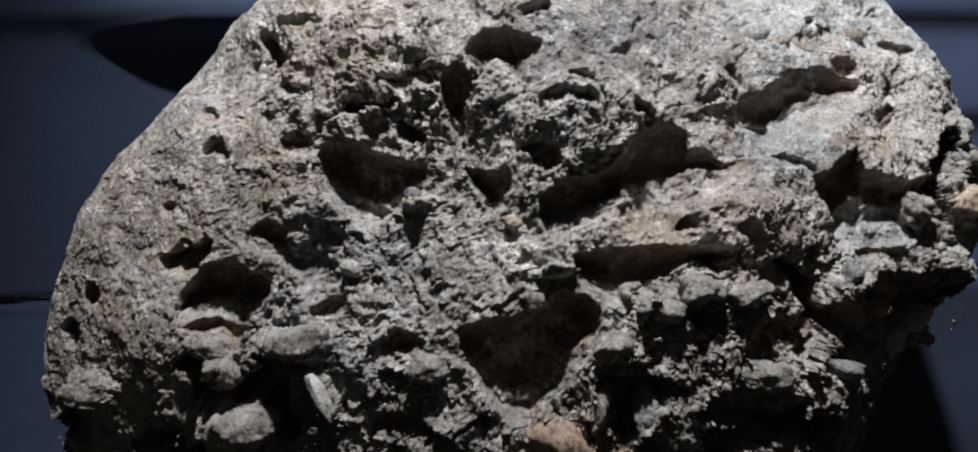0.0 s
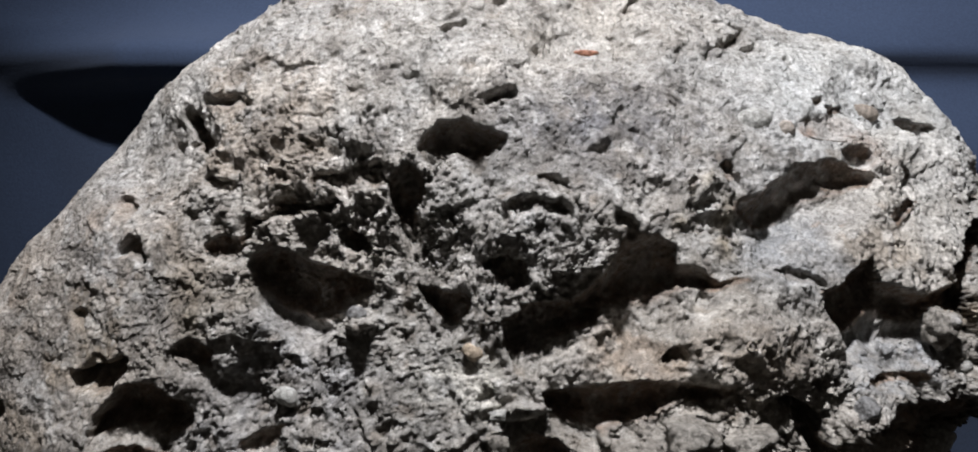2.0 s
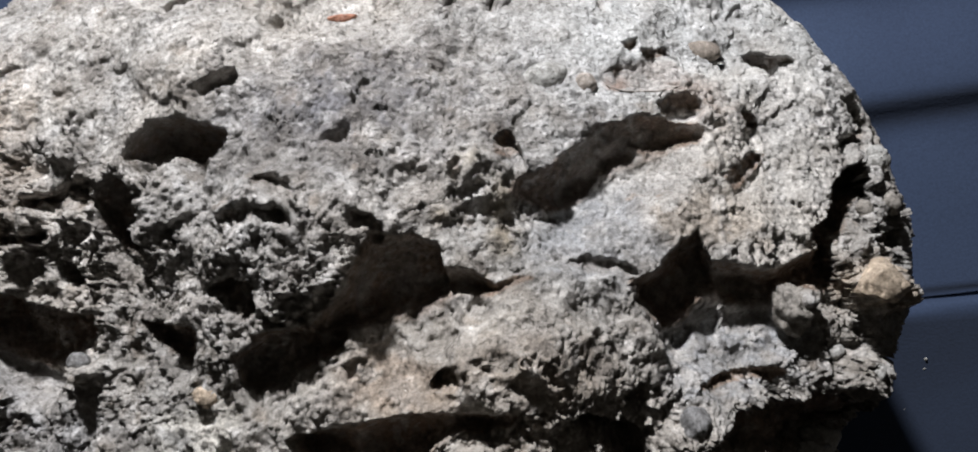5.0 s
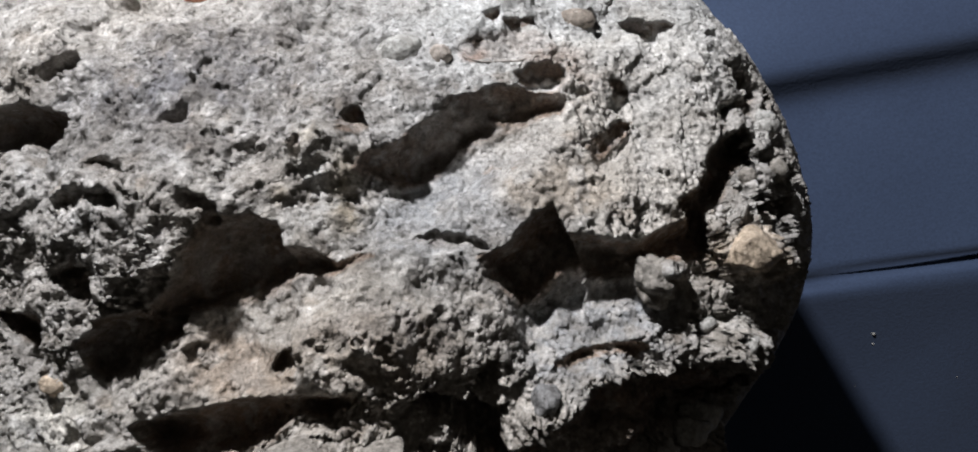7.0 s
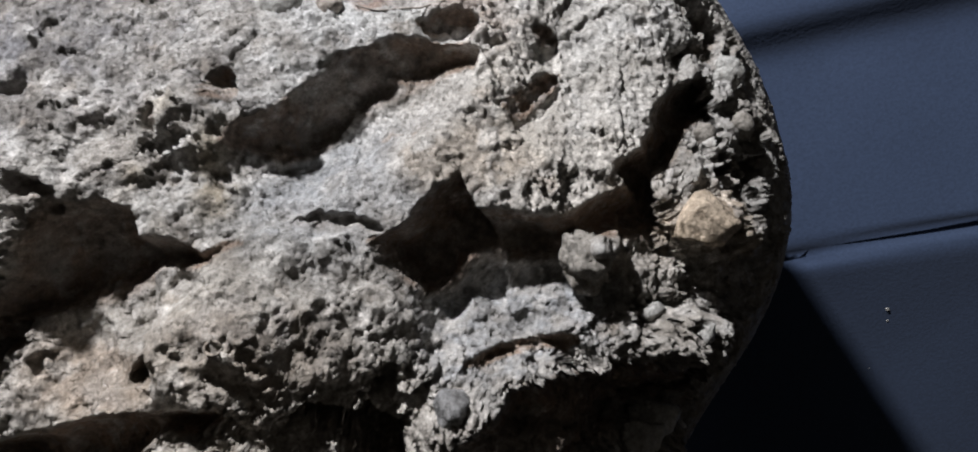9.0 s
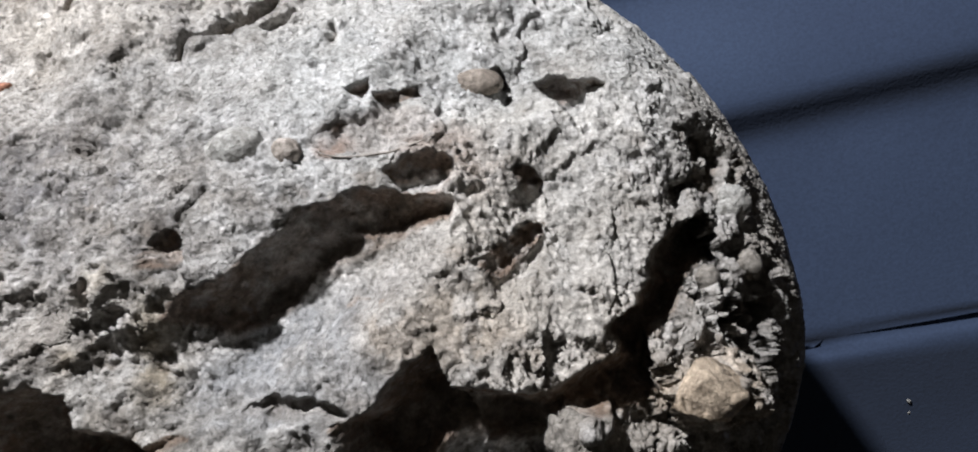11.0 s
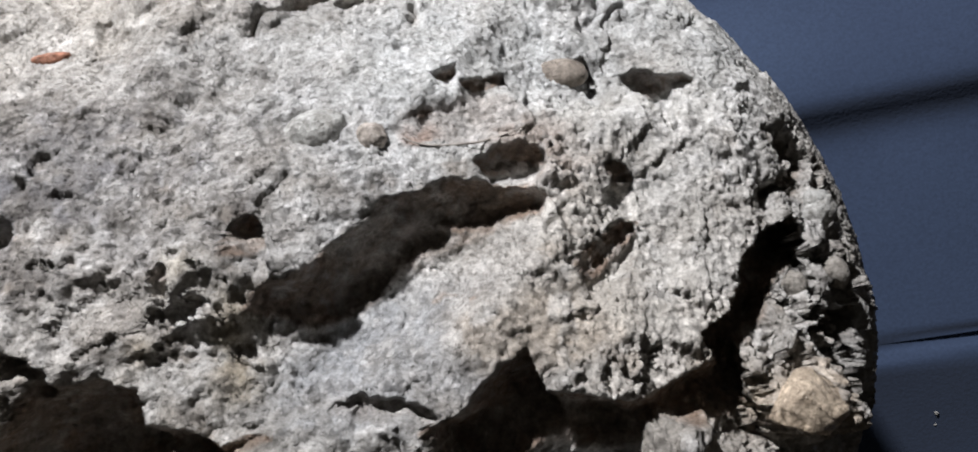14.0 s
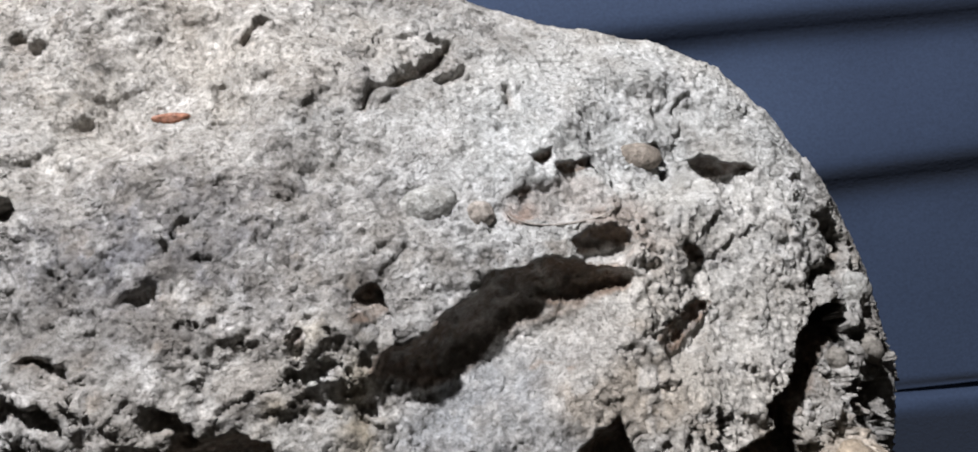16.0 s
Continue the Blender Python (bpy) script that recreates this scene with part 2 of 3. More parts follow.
# ragged rims: the plan in which hollows are laid out is itself bent by noise
BENT = P[:, :2] + 0.22 * np.stack([fbm(P, 0.8, 4, 3, 0.56), fbm(P, 0.8, 4, 9, 0.56)], 1)
HOLLOW, LEAN_IN, RAISED = np.zeros(len(P)), np.zeros(len(P)), np.zeros(len(P))


def near(x0, x1, y0, y1, m):
    return np.nonzero(UPPER & (BENT[:, 0] > x0 - m) & (BENT[:, 0] < x1 + m) & (BENT[:, 1] > y0 - m) & (BENT[:, 1] < y1 + m))[0]


def chain(at, path):
    """Distance from a chain of round-ended strokes (x, y, radius), and how far towards +y across the stroke, -1 to 1."""
    d, across = np.full(len(at), 99.0), np.zeros(len(at))
    for (x0, y0, r0), (x1, y1, r1) in zip(path, path[1:] or path):
        w = np.array([x1 - x0, y1 - y0])
        t = np.clip(((at - (x0, y0)) @ w) / (w @ w + 1e-9), 0, 1)
        off = at - np.array([x0, y0]) - t[:, None] * w
        r = r0 + t * (r1 - r0)
        e = np.hypot(*off.T) - r
        across = np.where(e < d, off[:, 1] / r, across)
        d = np.minimum(d, e)
    return d, across


def gouge(depth, under, path, ramp=0.25):
    """A hollow, steep at its far wall; under: how far it runs in below that lip; ramp: how much its floor rises to the near side."""
    xs, ys = [p[0] for p in path], [p[1] for p in path]
    i = near(min(xs), max(xs), min(ys), max(ys), 1.2)
    d, across = chain(BENT[i], path)
    depth = depth * (1 - ramp * smooth(0.5, -1.1, across))
    wall = min(0.32, 0.55 * max(p[2] for p in path) + 0.03)
    w = smooth(0.1, -0.5 * wall, d)
    deeper = depth * w > HOLLOW[i]
    LEAN_IN[i] = np.where(deeper, under * w, LEAN_IN[i])
    HOLLOW[i] = np.maximum(HOLLOW[i], depth * w)


def lump(height, x, y, rx, ry, turn):
    i = near(x, x, y, y, 2 * max(rx, ry))
    c, s = math.cos(radians(turn)), math.sin(radians(turn))
    dx, dy = BENT[i, 0] - x, BENT[i, 1] - y
    d = np.hypot((dx * c + dy * s) / rx, (dy * c - dx * s) / ry)
    RAISED[i] += height * smooth(1.25, 0.25, d)


def zone(x, y, rx, ry, soft=0.5):
    """How much a point belongs to an oval patch, 0 to 1, with a ragged edge."""
    d = np.hypot((BENT[:, 0] - x) / rx, (BENT[:, 1] - y) / ry)
    return smooth(1 + soft, 1 - soft, d) * UPPER


# broad swells and dips of the upper side
lump(-0.45, -1.3, 3.2, 2.2, 2.0, 0)
lump(-0.3, 0.2, 1.0, 2.0, 1.6, 0)
lump(-0.3, -2.4, 0.8, 2.0, 1.6, 0)
lump(-0.25, 7.1, 1.1, 0.9, 0.8, 0)
lump(-0.25, 6.2, 4.2, 1.4, 1.0, 20)
lump(0.7, 4.6, -1.4, 2.8, 2.2, 0)
lump(0.4, 2.9, 5.5, 2.4, 2.0, 0)
lump(0.4, 5.4, 1.9, 1.4, 0.9, 0)
lump(0.4, 2.1, 4.1, 1.5, 1.2, 0)
lump(0.55, -7.6, -2.2, 3.6, 4.0, 0)
lump(0.6, 7.0, -2.8, 2.2, 2.4, 0)
lump(0.4, 0.5, -4.5, 5.0, 3.0, 0)
lump(0.4, 10.7, 1.0, 0.8, 0.7, 0)
lump(0.45, 9.9, 1.0, 0.8, 0.6, 0)
lump(0.5, 8.4, 0.55, 1.1, 0.7, 0)
lump(-0.4, 9.2, 7.2, 1.2, 0.9, 0)
lump(-0.5, 8.6, 2.0, 1.3, 0.6, 0)
lump(-0.6, -6.3, 6.0, 1.6, 1.4, 0)
lump(-0.45, 2.9, 8.4, 1.5, 1.0, 0)
lump(0.4, 0.5, 7.2, 1.2, 1.0, 0)
lump(0.3, 5.3, 2.4, 1.2, 0.6, 0)
lump(0.3, 5.2, 4.9, 1.2, 0.6, 0)
lump(-0.35, -3.6, 1.3, 1.6, 1.0, 0)
# smooth shell casts
lump(-0.14, 7.85, 6.33, 0.8, 0.32, 2)
lump(-0.2, 3.4, 2.0, 0.9, 0.5, -8)

gouge(0.5, 0.3, [(-3.94, 4.35, 0.10), (-3.13, 4.67, 0.10), (-2.27, 4.90, 0.09)])
gouge(0.5, 0.3, [(-2.58, 5.37, 0.11), (-1.86, 5.24, 0.17), (-1.29, 5.28, 0.14)])
gouge(0.5, 0.3, [(-1.97, 4.23, 0.19), (-1.62, 4.07, 0.17)])
gouge(0.6, 0.2, [(-5.72, 6.98, 0.14), (-5.34, 6.38, 0.19), (-5.06, 5.76, 0.08)])
gouge(0.4, 0.2, [(-6.99, 4.06, 0.14), (-6.39, 3.96, 0.22), (-6.20, 3.73, 0.13)])
gouge(0.3, 0.2, [(-4.58, 6.99, 0.12), (-4.07, 6.89, 0.11)])
gouge(0.3, 0.2, [(-4.66, 5.17, 0.15), (-4.37, 5.22, 0.09)])
gouge(0.25, 0.2, [(-7.29, 4.97, 0.10), (-6.90, 4.95, 0.13)])
gouge(0.3, 0.2, [(-10.59, 3.28, 0.18), (-10.43, 3.33, 0.11)])
gouge(0.25, 0.1, [(-6.19, 6.30, 0.16)])
gouge(0.2, 0.1, [(-5.13, 4.62, 0.10)])
gouge(0.2, 0.1, [(-7.75, 2.63, 0.13)])
gouge(1, 0.4, [(-7.72, 1.42, 0.22), (-7.02, 1.40, 0.28), (-6.59, 1.53, 0.16)])
gouge(0.9, 0.4, [(-6.86, -0.97, 0.28), (-6.56, -1.42, 0.34), (-6.85, -1.81, 0.16)])
gouge(0.9, 0.4, [(-5.65, -1.69, 0.15), (-4.98, -1.37, 0.38), (-4.86, -2.11, 0.38), (-4.41, -2.53, 0.31)])
gouge(0.7, 0.3, [(-8.77, -3.08, 0.17), (-7.49, -3.07, 0.24), (-6.72, -3.20, 0.17)])
gouge(0.4, 0.3, [(-10.47, -0.56, 0.21), (-10.79, -0.40, 0.14)])
gouge(0.4, 0.3, [(-9.95, 0.23, 0.14), (-9.84, 0.55, 0.10)])
gouge(0.5, 0.3, [(-11.21, -3.02, 0.25), (-10.62, -2.83, 0.22)])
gouge(0.6, 0.3, [(1.14, 3.43, 0.19), (0.81, 3.37, 0.11)])
gouge(0.7, 0.2, [(4.39, -0.09, 0.19), (4.80, -0.13, 0.13)])
gouge(1, 0.3, [(6.24, 0.99, 0.17), (6.69, 0.60, 0.28), (6.93, 0.20, 0.17)])
gouge(1, 0.3, [(6.85, -0.88, 0.11), (7.58, -0.78, 0.23), (8.08, -0.49, 0.20)])
gouge(1.2, 0.3, [(4.75, -2.46, 0.33), (5.75, -2.20, 0.36), (7.01, -2.14, 0.28)])
gouge(0.5, 0.2, [(11.60, 5.44, 0.14), (11.80, 5.20, 0.11)])
gouge(0.5, 0.2, [(11.73, 3.18, 0.18), (12.11, 3.37, 0.13)])
gouge(0.25, 0.2, [(6.50, 3.33, 0.05), (6.81, 3.31, 0.07), (7.02, 3.17, 0.04)])
gouge(0.5, 0.2, [(1.23, 6.56, 0.15), (1.01, 6.38, 0.08)])
gouge(0.4, 0.2, [(4.08, 1.95, 0.09), (4.34, 1.99, 0.11)])
gouge(0.35, 0.2, [(5.35, 7.96, 0.07), (5.71, 8.21, 0.08), (5.98, 8.57, 0.06), (6.16, 8.99, 0.03)])
gouge(0.21, 0.1, [(6.38, 8.38, 0.10), (6.55, 8.44, 0.07)])
gouge(0.28, 0.2, [(7.17, 7.80, 0.09), (7.27, 7.94, 0.04)])
gouge(0.24, 0.1, [(3.87, 9.01, 0.06), (4.02, 9.33, 0.06)])
gouge(0.21, 0.1, [(0.85, 9.00, 0.08), (1.11, 9.01, 0.09)])
gouge(0.17, 0.1, [(3.40, 8.31, 0.05), (3.47, 8.39, 0.04)])
gouge(0.21, 0.1, [(2.55, 5.49, 0.06), (2.79, 5.48, 0.10)])
gouge(0.17, 0.1, [(1.81, 8.21, 0.07)])
gouge(0.17, 0.1, [(3.44, 7.93, 0.06)])
gouge(0.21, 0.15, [(11.97, 5.61, 0.10)])
gouge(0.28, 0.15, [(11.16, 5.13, 0.09), (11.41, 5.18, 0.07)])
gouge(0.35, 0.2, [(11.76, 5.04, 0.12)])
gouge(0.35, 0.2, [(11.66, 3.25, 0.13)])
gouge(0.6, 0.2, [(-4.97, 7.07, 0.14), (-4.20, 7.05, 0.11)])
gouge(0.3, 0.2, [(1.91, 4.80, 0.11), (2.40, 4.78, 0.09)])
gouge(0.3, 0.2, [(1.41, 4.27, 0.08), (2.19, 4.30, 0.09)])
gouge(0.35, 0.2, [(3.03, 4.26, 0.11), (3.18, 4.12, 0.12)])
gouge(0.4, 0.2, [(0.03, 8.49, 0.09), (0.26, 8.49, 0.09)])
lump(0.3, 4.32, 0.65, 0.56, 0.29, 20)
lump(0.25, 5.34, 0.46, 0.47, 0.27, -10)
lump(0.3, 3.46, 0.13, 0.60, 0.33, 10)
lump(0.25, 2.62, -0.65, 0.46, 0.29, -20)
lump(0.5, 1.39, 0.88, 0.55, 0.09, -3)
lump(0.5, -1.67, 2.49, 0.27, 0.19, 0)
lump(0.6, 2.81, 0.45, 0.24, 0.18, 0)
lump(0.5, -3.46, -1.91, 0.20, 0.58, 25)
lump(0.6, -5.81, -2.61, 0.86, 0.55, 10)
lump(0.5, -4.31, -0.50, 0.87, 0.41, -10)
lump(0.5, -9.96, -1.83, 0.86, 0.60, 0)
lump(0.5, -6.04, -1.25, 0.38, 0.38, 0)
lump(0.5, 9.61, 2.35, 0.33, 0.39, 0)
lump(0.6, 11.28, 2.45, 0.47, 0.38, -15)
lump(0.4, 9.92, -0.12, 0.34, 0.28, 0)
lump(0.12, 7.56, 5.1, 0.25, 0.08, -8)
lump(0.35, 10.40, 1.33, 0.46, 0.37, 0)
lump(0.2, 6.38, 2.98, 0.81, 0.45, -10)
lump(0.2, 1.98, 4.48, 1.18, 0.69, 0)

# ---- pits: a sharp lip on the lamp's side, a wall below it with shade painted in, a floor that climbs out towards the near side ----
LAMP = np.array((-1.0, 40.0, 33.0))
AT = P[:, :2] + 0.25 * (BENT - P[:, :2]) + 0.03 * np.stack([fbm(P, 0.3, 3, 13, 0.6), fbm(P, 0.3, 3, 19, 0.6)], 1)
ROUGH = 1 + 0.3 * fbm(P, 0.9, 3, 27, 0.6)
GRID = (P + NORMAL * RAISED[:, None]).reshape(N, N, 3)
SWELL = np.cross(np.gradient(GRID, axis=1), np.gradient(GRID, axis=0)).reshape(-1, 3)
SWELL /= np.linalg.norm(SWELL, axis=1)[:, None] + 1e-9
DROP, PIT_SHADE = np.zeros(len(P)), np.zeros(len(P))


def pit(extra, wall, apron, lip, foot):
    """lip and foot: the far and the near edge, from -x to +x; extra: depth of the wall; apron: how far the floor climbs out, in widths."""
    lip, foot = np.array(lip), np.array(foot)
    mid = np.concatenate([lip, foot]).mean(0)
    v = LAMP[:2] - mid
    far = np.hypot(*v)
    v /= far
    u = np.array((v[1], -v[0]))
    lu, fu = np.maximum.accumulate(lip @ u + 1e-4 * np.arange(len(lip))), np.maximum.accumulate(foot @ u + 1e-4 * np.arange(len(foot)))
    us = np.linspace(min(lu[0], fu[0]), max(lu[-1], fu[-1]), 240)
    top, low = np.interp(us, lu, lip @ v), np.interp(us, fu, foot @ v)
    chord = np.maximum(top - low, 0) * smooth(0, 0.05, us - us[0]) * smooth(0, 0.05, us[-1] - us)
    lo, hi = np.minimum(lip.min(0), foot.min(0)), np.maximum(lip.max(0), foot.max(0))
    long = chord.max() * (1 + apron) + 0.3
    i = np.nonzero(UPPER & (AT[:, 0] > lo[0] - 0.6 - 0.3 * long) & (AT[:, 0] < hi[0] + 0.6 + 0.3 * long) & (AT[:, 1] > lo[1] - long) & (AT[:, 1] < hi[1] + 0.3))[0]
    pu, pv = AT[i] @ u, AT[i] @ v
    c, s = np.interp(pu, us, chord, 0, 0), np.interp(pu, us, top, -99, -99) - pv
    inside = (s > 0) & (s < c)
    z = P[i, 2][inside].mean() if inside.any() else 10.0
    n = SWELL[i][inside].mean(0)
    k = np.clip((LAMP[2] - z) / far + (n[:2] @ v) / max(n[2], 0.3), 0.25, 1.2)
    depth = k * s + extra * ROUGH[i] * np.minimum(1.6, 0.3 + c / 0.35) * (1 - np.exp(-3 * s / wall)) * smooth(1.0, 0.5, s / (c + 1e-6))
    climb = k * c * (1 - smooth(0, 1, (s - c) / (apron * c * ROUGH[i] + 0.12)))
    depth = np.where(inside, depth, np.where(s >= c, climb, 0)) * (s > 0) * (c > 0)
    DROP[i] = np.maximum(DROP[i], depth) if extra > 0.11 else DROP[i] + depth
    PIT_SHADE[i] = np.maximum(PIT_SHADE[i], inside * smooth(0, 0.05, s) * smooth(1.0, 0.8, s / (c + 1e-6)))


pit(0.3, 0.6, 0.8, [(5.3, 4.58), (5.54, 4.84), (5.93, 4.95), (6.25, 5.21), (6.42, 5.32), (6.8, 5.57), (7.33, 5.63), (7.91, 5.62), (8.43, 5.52), (8.63, 5.44)], [(5.27, 4.56), (5.55, 4.45), (6.01, 4.23), (6.35, 4.3), (6.8, 4.59), (7.24, 4.73), (7.8, 4.91), (8.24, 5.08), (8.54, 5.13), (8.63, 5.38)])
pit(0.15, 0.08, 0.5, [(5.17, 5.02), (5.29, 5.53), (5.43, 5.67), (5.59, 5.64)], [(5.17, 5.02), (5.34, 5.01), (5.52, 5.13), (5.6, 5.58)])
pit(0.12, 0.06, 0.6, [(9.76, 7.01), (9.97, 7.05), (10.15, 6.88), (10.28, 6.68), (10.58, 6.56)], [(9.75, 7.0), (9.92, 6.72), (10.07, 6.42), (10.26, 6.45), (10.57, 6.53)])
pit(0.15, 0.08, 0.5, [(9.31, 5.63), (9.44, 5.71), (9.6, 5.66), (9.7, 5.45)], [(9.3, 5.58), (9.37, 5.37), (9.56, 5.31), (9.71, 5.42)])
pit(0.2, 0.12, 0.5, [(8.87, 4.58), (9.05, 4.71), (9.29, 4.84), (9.51, 5.04), (9.66, 4.99)], [(8.84, 4.52), (8.99, 4.35), (9.17, 4.37), (9.34, 4.48), (9.65, 4.83)])
pit(0.12, 0.1, 0.3, [(7.86, 5.86), (8.08, 5.99), (8.41, 6.02), (8.66, 5.88)], [(7.86, 5.81), (8.07, 5.66), (8.39, 5.63), (8.66, 5.75)])
pit(0.12, 0.06, 0.5, [(4.45, 4.94), (4.57, 5.07), (4.67, 5.03), (4.71, 4.95)], [(4.44, 4.92), (4.56, 4.83), (4.7, 4.92)])
pit(0.1, 0.05, 0.5, [(7.24, 4.41), (7.36, 4.46), (7.47, 4.5), (7.56, 4.47)], [(7.24, 4.37), (7.29, 4.36), (7.43, 4.45), (7.56, 4.45)])
pit(0.1, 0.05, 0.5, [(7.63, 4.4), (7.72, 4.42), (7.81, 4.38)], [(7.64, 4.37), (7.72, 4.34), (7.81, 4.32)])
pit(0.4, 0.6, 0.7, [(1.33, 2.88), (2.28, 2.93), (2.89, 3.35), (3.06, 3.76), (3.27, 4.03), (3.92, 4.06), (4.2, 3.95), (4.27, 3.61), (4.73, 3.46), (5.08, 3.3), (5.65, 3.24)], [(1.32, 2.75), (1.87, 2.54), (2.5, 2.74), (3.06, 2.66), (3.79, 2.77), (4.16, 2.84), (4.47, 3.16), (4.91, 3.05), (5.26, 3.12), (5.65, 3.21)])
pit(0.5, 0.5, 0.5, [(7.04, 3.07), (7.51, 3.24), (7.9, 3.65), (8.28, 3.74), (8.29, 3.26), (8.81, 3.19), (9.16, 2.98), (9.65, 3.09), (10.22, 3.27), (10.49, 3.58)], [(7.03, 3.04), (7.31, 2.49), (7.57, 2.18), (7.9, 2.24), (8.2, 2.52), (8.83, 2.42), (9.33, 2.39), (9.49, 2.69), (9.68, 2.49), (10.39, 2.44)])
pit(0.5, 0.15, 0.4, [(10.52, 3.68), (10.8, 4.29), (11.16, 4.55), (11.43, 4.7), (11.61, 4.61)], [(10.43, 2.54), (10.55, 3.22), (10.88, 3.34), (11.18, 3.84), (11.53, 3.98)])
pit(0.25, 0.12, 0.5, [(7.97, 1.33), (8.25, 1.48), (8.82, 1.54), (9.14, 1.52), (9.34, 1.45)], [(7.98, 1.31), (8.27, 1.26), (8.64, 1.33), (9.01, 1.32), (9.17, 1.19), (9.3, 1.34)])
pit(0.5, 0.2, 0.4, [(7.67, 0.49), (8.12, 0.81), (8.49, 1.01), (9.19, 1.01), (9.66, 1.07), (10.23, 0.89)], [(7.64, 0.26), (8.0, 0.44), (8.58, 0.26), (9.39, -0.06), (9.81, 0.35), (10.69, 0.2)])
pit(0.3, 0.2, 0.4, [(6.83, 0.04), (7.53, 0.51), (8.07, 0.79), (8.92, 0.83), (9.71, 1.06)], [(6.82, -0.14), (7.46, -0.36), (8.69, -0.48), (9.54, -0.0), (10.16, 0.49)])
pit(0.4, 0.2, 0.4, [(1.88, 1.32), (2.83, 1.41), (3.42, 1.45), (4.11, 1.53), (5.19, 1.42)], [(1.86, 0.78), (2.72, 0.49), (3.79, 0.68), (4.22, 1.12), (4.75, 0.99), (5.23, 1.27)])
pit(0.4, 0.15, 0.4, [(-0.58, 5.74), (-0.17, 6.21), (0.35, 6.26), (1.15, 5.96)], [(-0.58, 5.63), (-0.18, 5.49), (0.21, 5.63), (0.64, 5.46), (1.13, 5.82)])
pit(0.3, 0.15, 0.4, [(-1.13, 5.16), (-0.66, 5.49), (-0.29, 5.22)], [(-1.12, 4.9), (-0.94, 4.33), (-0.69, 4.19), (-0.31, 4.85)])
pit(0.5, 0.2, 0.4, [(-3.84, 3.72), (-3.45, 4.05), (-2.63, 3.64), (-2.1, 3.48), (-1.52, 3.29)], [(-3.85, 3.28), (-3.27, 2.61), (-2.61, 2.31), (-2.08, 2.63), (-1.52, 2.97)])
pit(0.2, 0.1, 0.5, [(-4.84, 3.97), (-4.48, 4.19), (-3.95, 4.14)], [(-4.85, 3.86), (-4.37, 3.74), (-3.96, 3.89)])
pit(0.5, 0.3, 0.2, [(-0.68, -0.22), (0.23, -0.08), (0.97, 0.11), (1.53, 0.52), (2.03, 0.43), (2.31, 0.09)], [(-0.65, -0.72), (0.27, -1.78), (0.91, -1.99), (1.52, -1.36), (2.03, -0.73), (2.31, -0.2)])
pit(0.35, 0.2, 0.4, [(-7.2, 0.6), (-6.51, 1.22), (-5.76, 1.35), (-5.16, 0.92), (-4.95, 0.53)], [(-7.12, 0.16), (-6.31, 0.36), (-5.68, 0.06), (-5.28, 0.25), (-4.94, 0.46)])
pit(0.2, 0.1, 0.5, [(-5.53, 1.91), (-5.07, 2.17), (-4.53, 1.95)], [(-5.52, 1.82), (-4.95, 1.52), (-4.59, 1.46)])
pit(0.25, 0.1, 0.4, [(-7.06, -0.11), (-6.29, 0.08), (-5.43, -0.19)], [(-7.05, -0.19), (-6.56, -0.43), (-6.12, -0.34), (-5.8, -0.67), (-5.42, -0.33)])
pit(0.2, 0.1, 0.4, [(-6.6, -1.61), (-5.85, -1.06), (-5.22, -1.13)], [(-6.51, -2.14), (-5.96, -1.98), (-5.24, -1.95)])
pit(0.2, 0.1, 0.4, [(-5.31, -0.72), (-4.72, -0.78), (-3.73, -1.19)], [(-5.31, -0.9), (-4.82, -1.2), (-3.68, -1.29)])
pit(0.2, 0.1, 0.4, [(-2.57, -0.57), (-2.04, -0.36), (-1.37, -0.58)], [(-2.55, -0.67), (-1.86, -0.93), (-1.36, -0.77)])
pit(0.2, 0.1, 0.4, [(-4.07, 0.17), (-3.7, 0.42), (-3.3, 0.48)], [(-4.05, -0.03), (-3.59, -0.14), (-3.24, 0.26)])
pit(0.2, 0.1, 0.4, [(-2.54, -2.17), (-1.94, -1.98), (-1.04, -2.34)], [(-2.5, -2.59), (-1.79, -2.51), (-1.05, -2.57)])
pit(0.4, 0.2, 0.4, [(2.22, -1.14), (2.77, -1.13), (3.45, -1.12), (4.1, -1.33)], [(2.28, -1.7), (2.79, -2.25), (3.01, -2.09), (3.44, -1.58), (4.11, -1.55)])
pit(0.4, 0.2, 0.4, [(4.2, -1.75), (4.92, -1.28), (5.61, -1.3), (6.35, -1.47)], [(4.17, -2.06), (4.89, -2.15), (5.73, -2.08), (6.4, -1.9)])
pit(0.3, 0.15, 0.4, [(5.18, -0.6), (5.62, -0.12), (6.19, 0.06), (7.04, 0.09)], [(5.15, -0.71), (5.73, -0.69), (6.46, -0.63), (6.87, -0.4)])
pit(0.4, 0.2, 0.4, [(-0.59, 3.24), (-0.23, 3.19), (0.27, 3.13), (0.45, 3.0)], [(-0.59, 3.2), (-0.28, 2.6), (0.02, 2.33), (0.17, 2.37), (0.45, 2.69)])
pit(0.4, 0.2, 0.4, [(1.05, 2.57), (1.58, 2.88), (2.15, 2.89), (2.82, 2.81)], [(1.03, 2.18), (1.32, 1.86), (1.72, 1.9), (1.97, 2.14), (2.52, 2.29), (2.78, 2.55)])
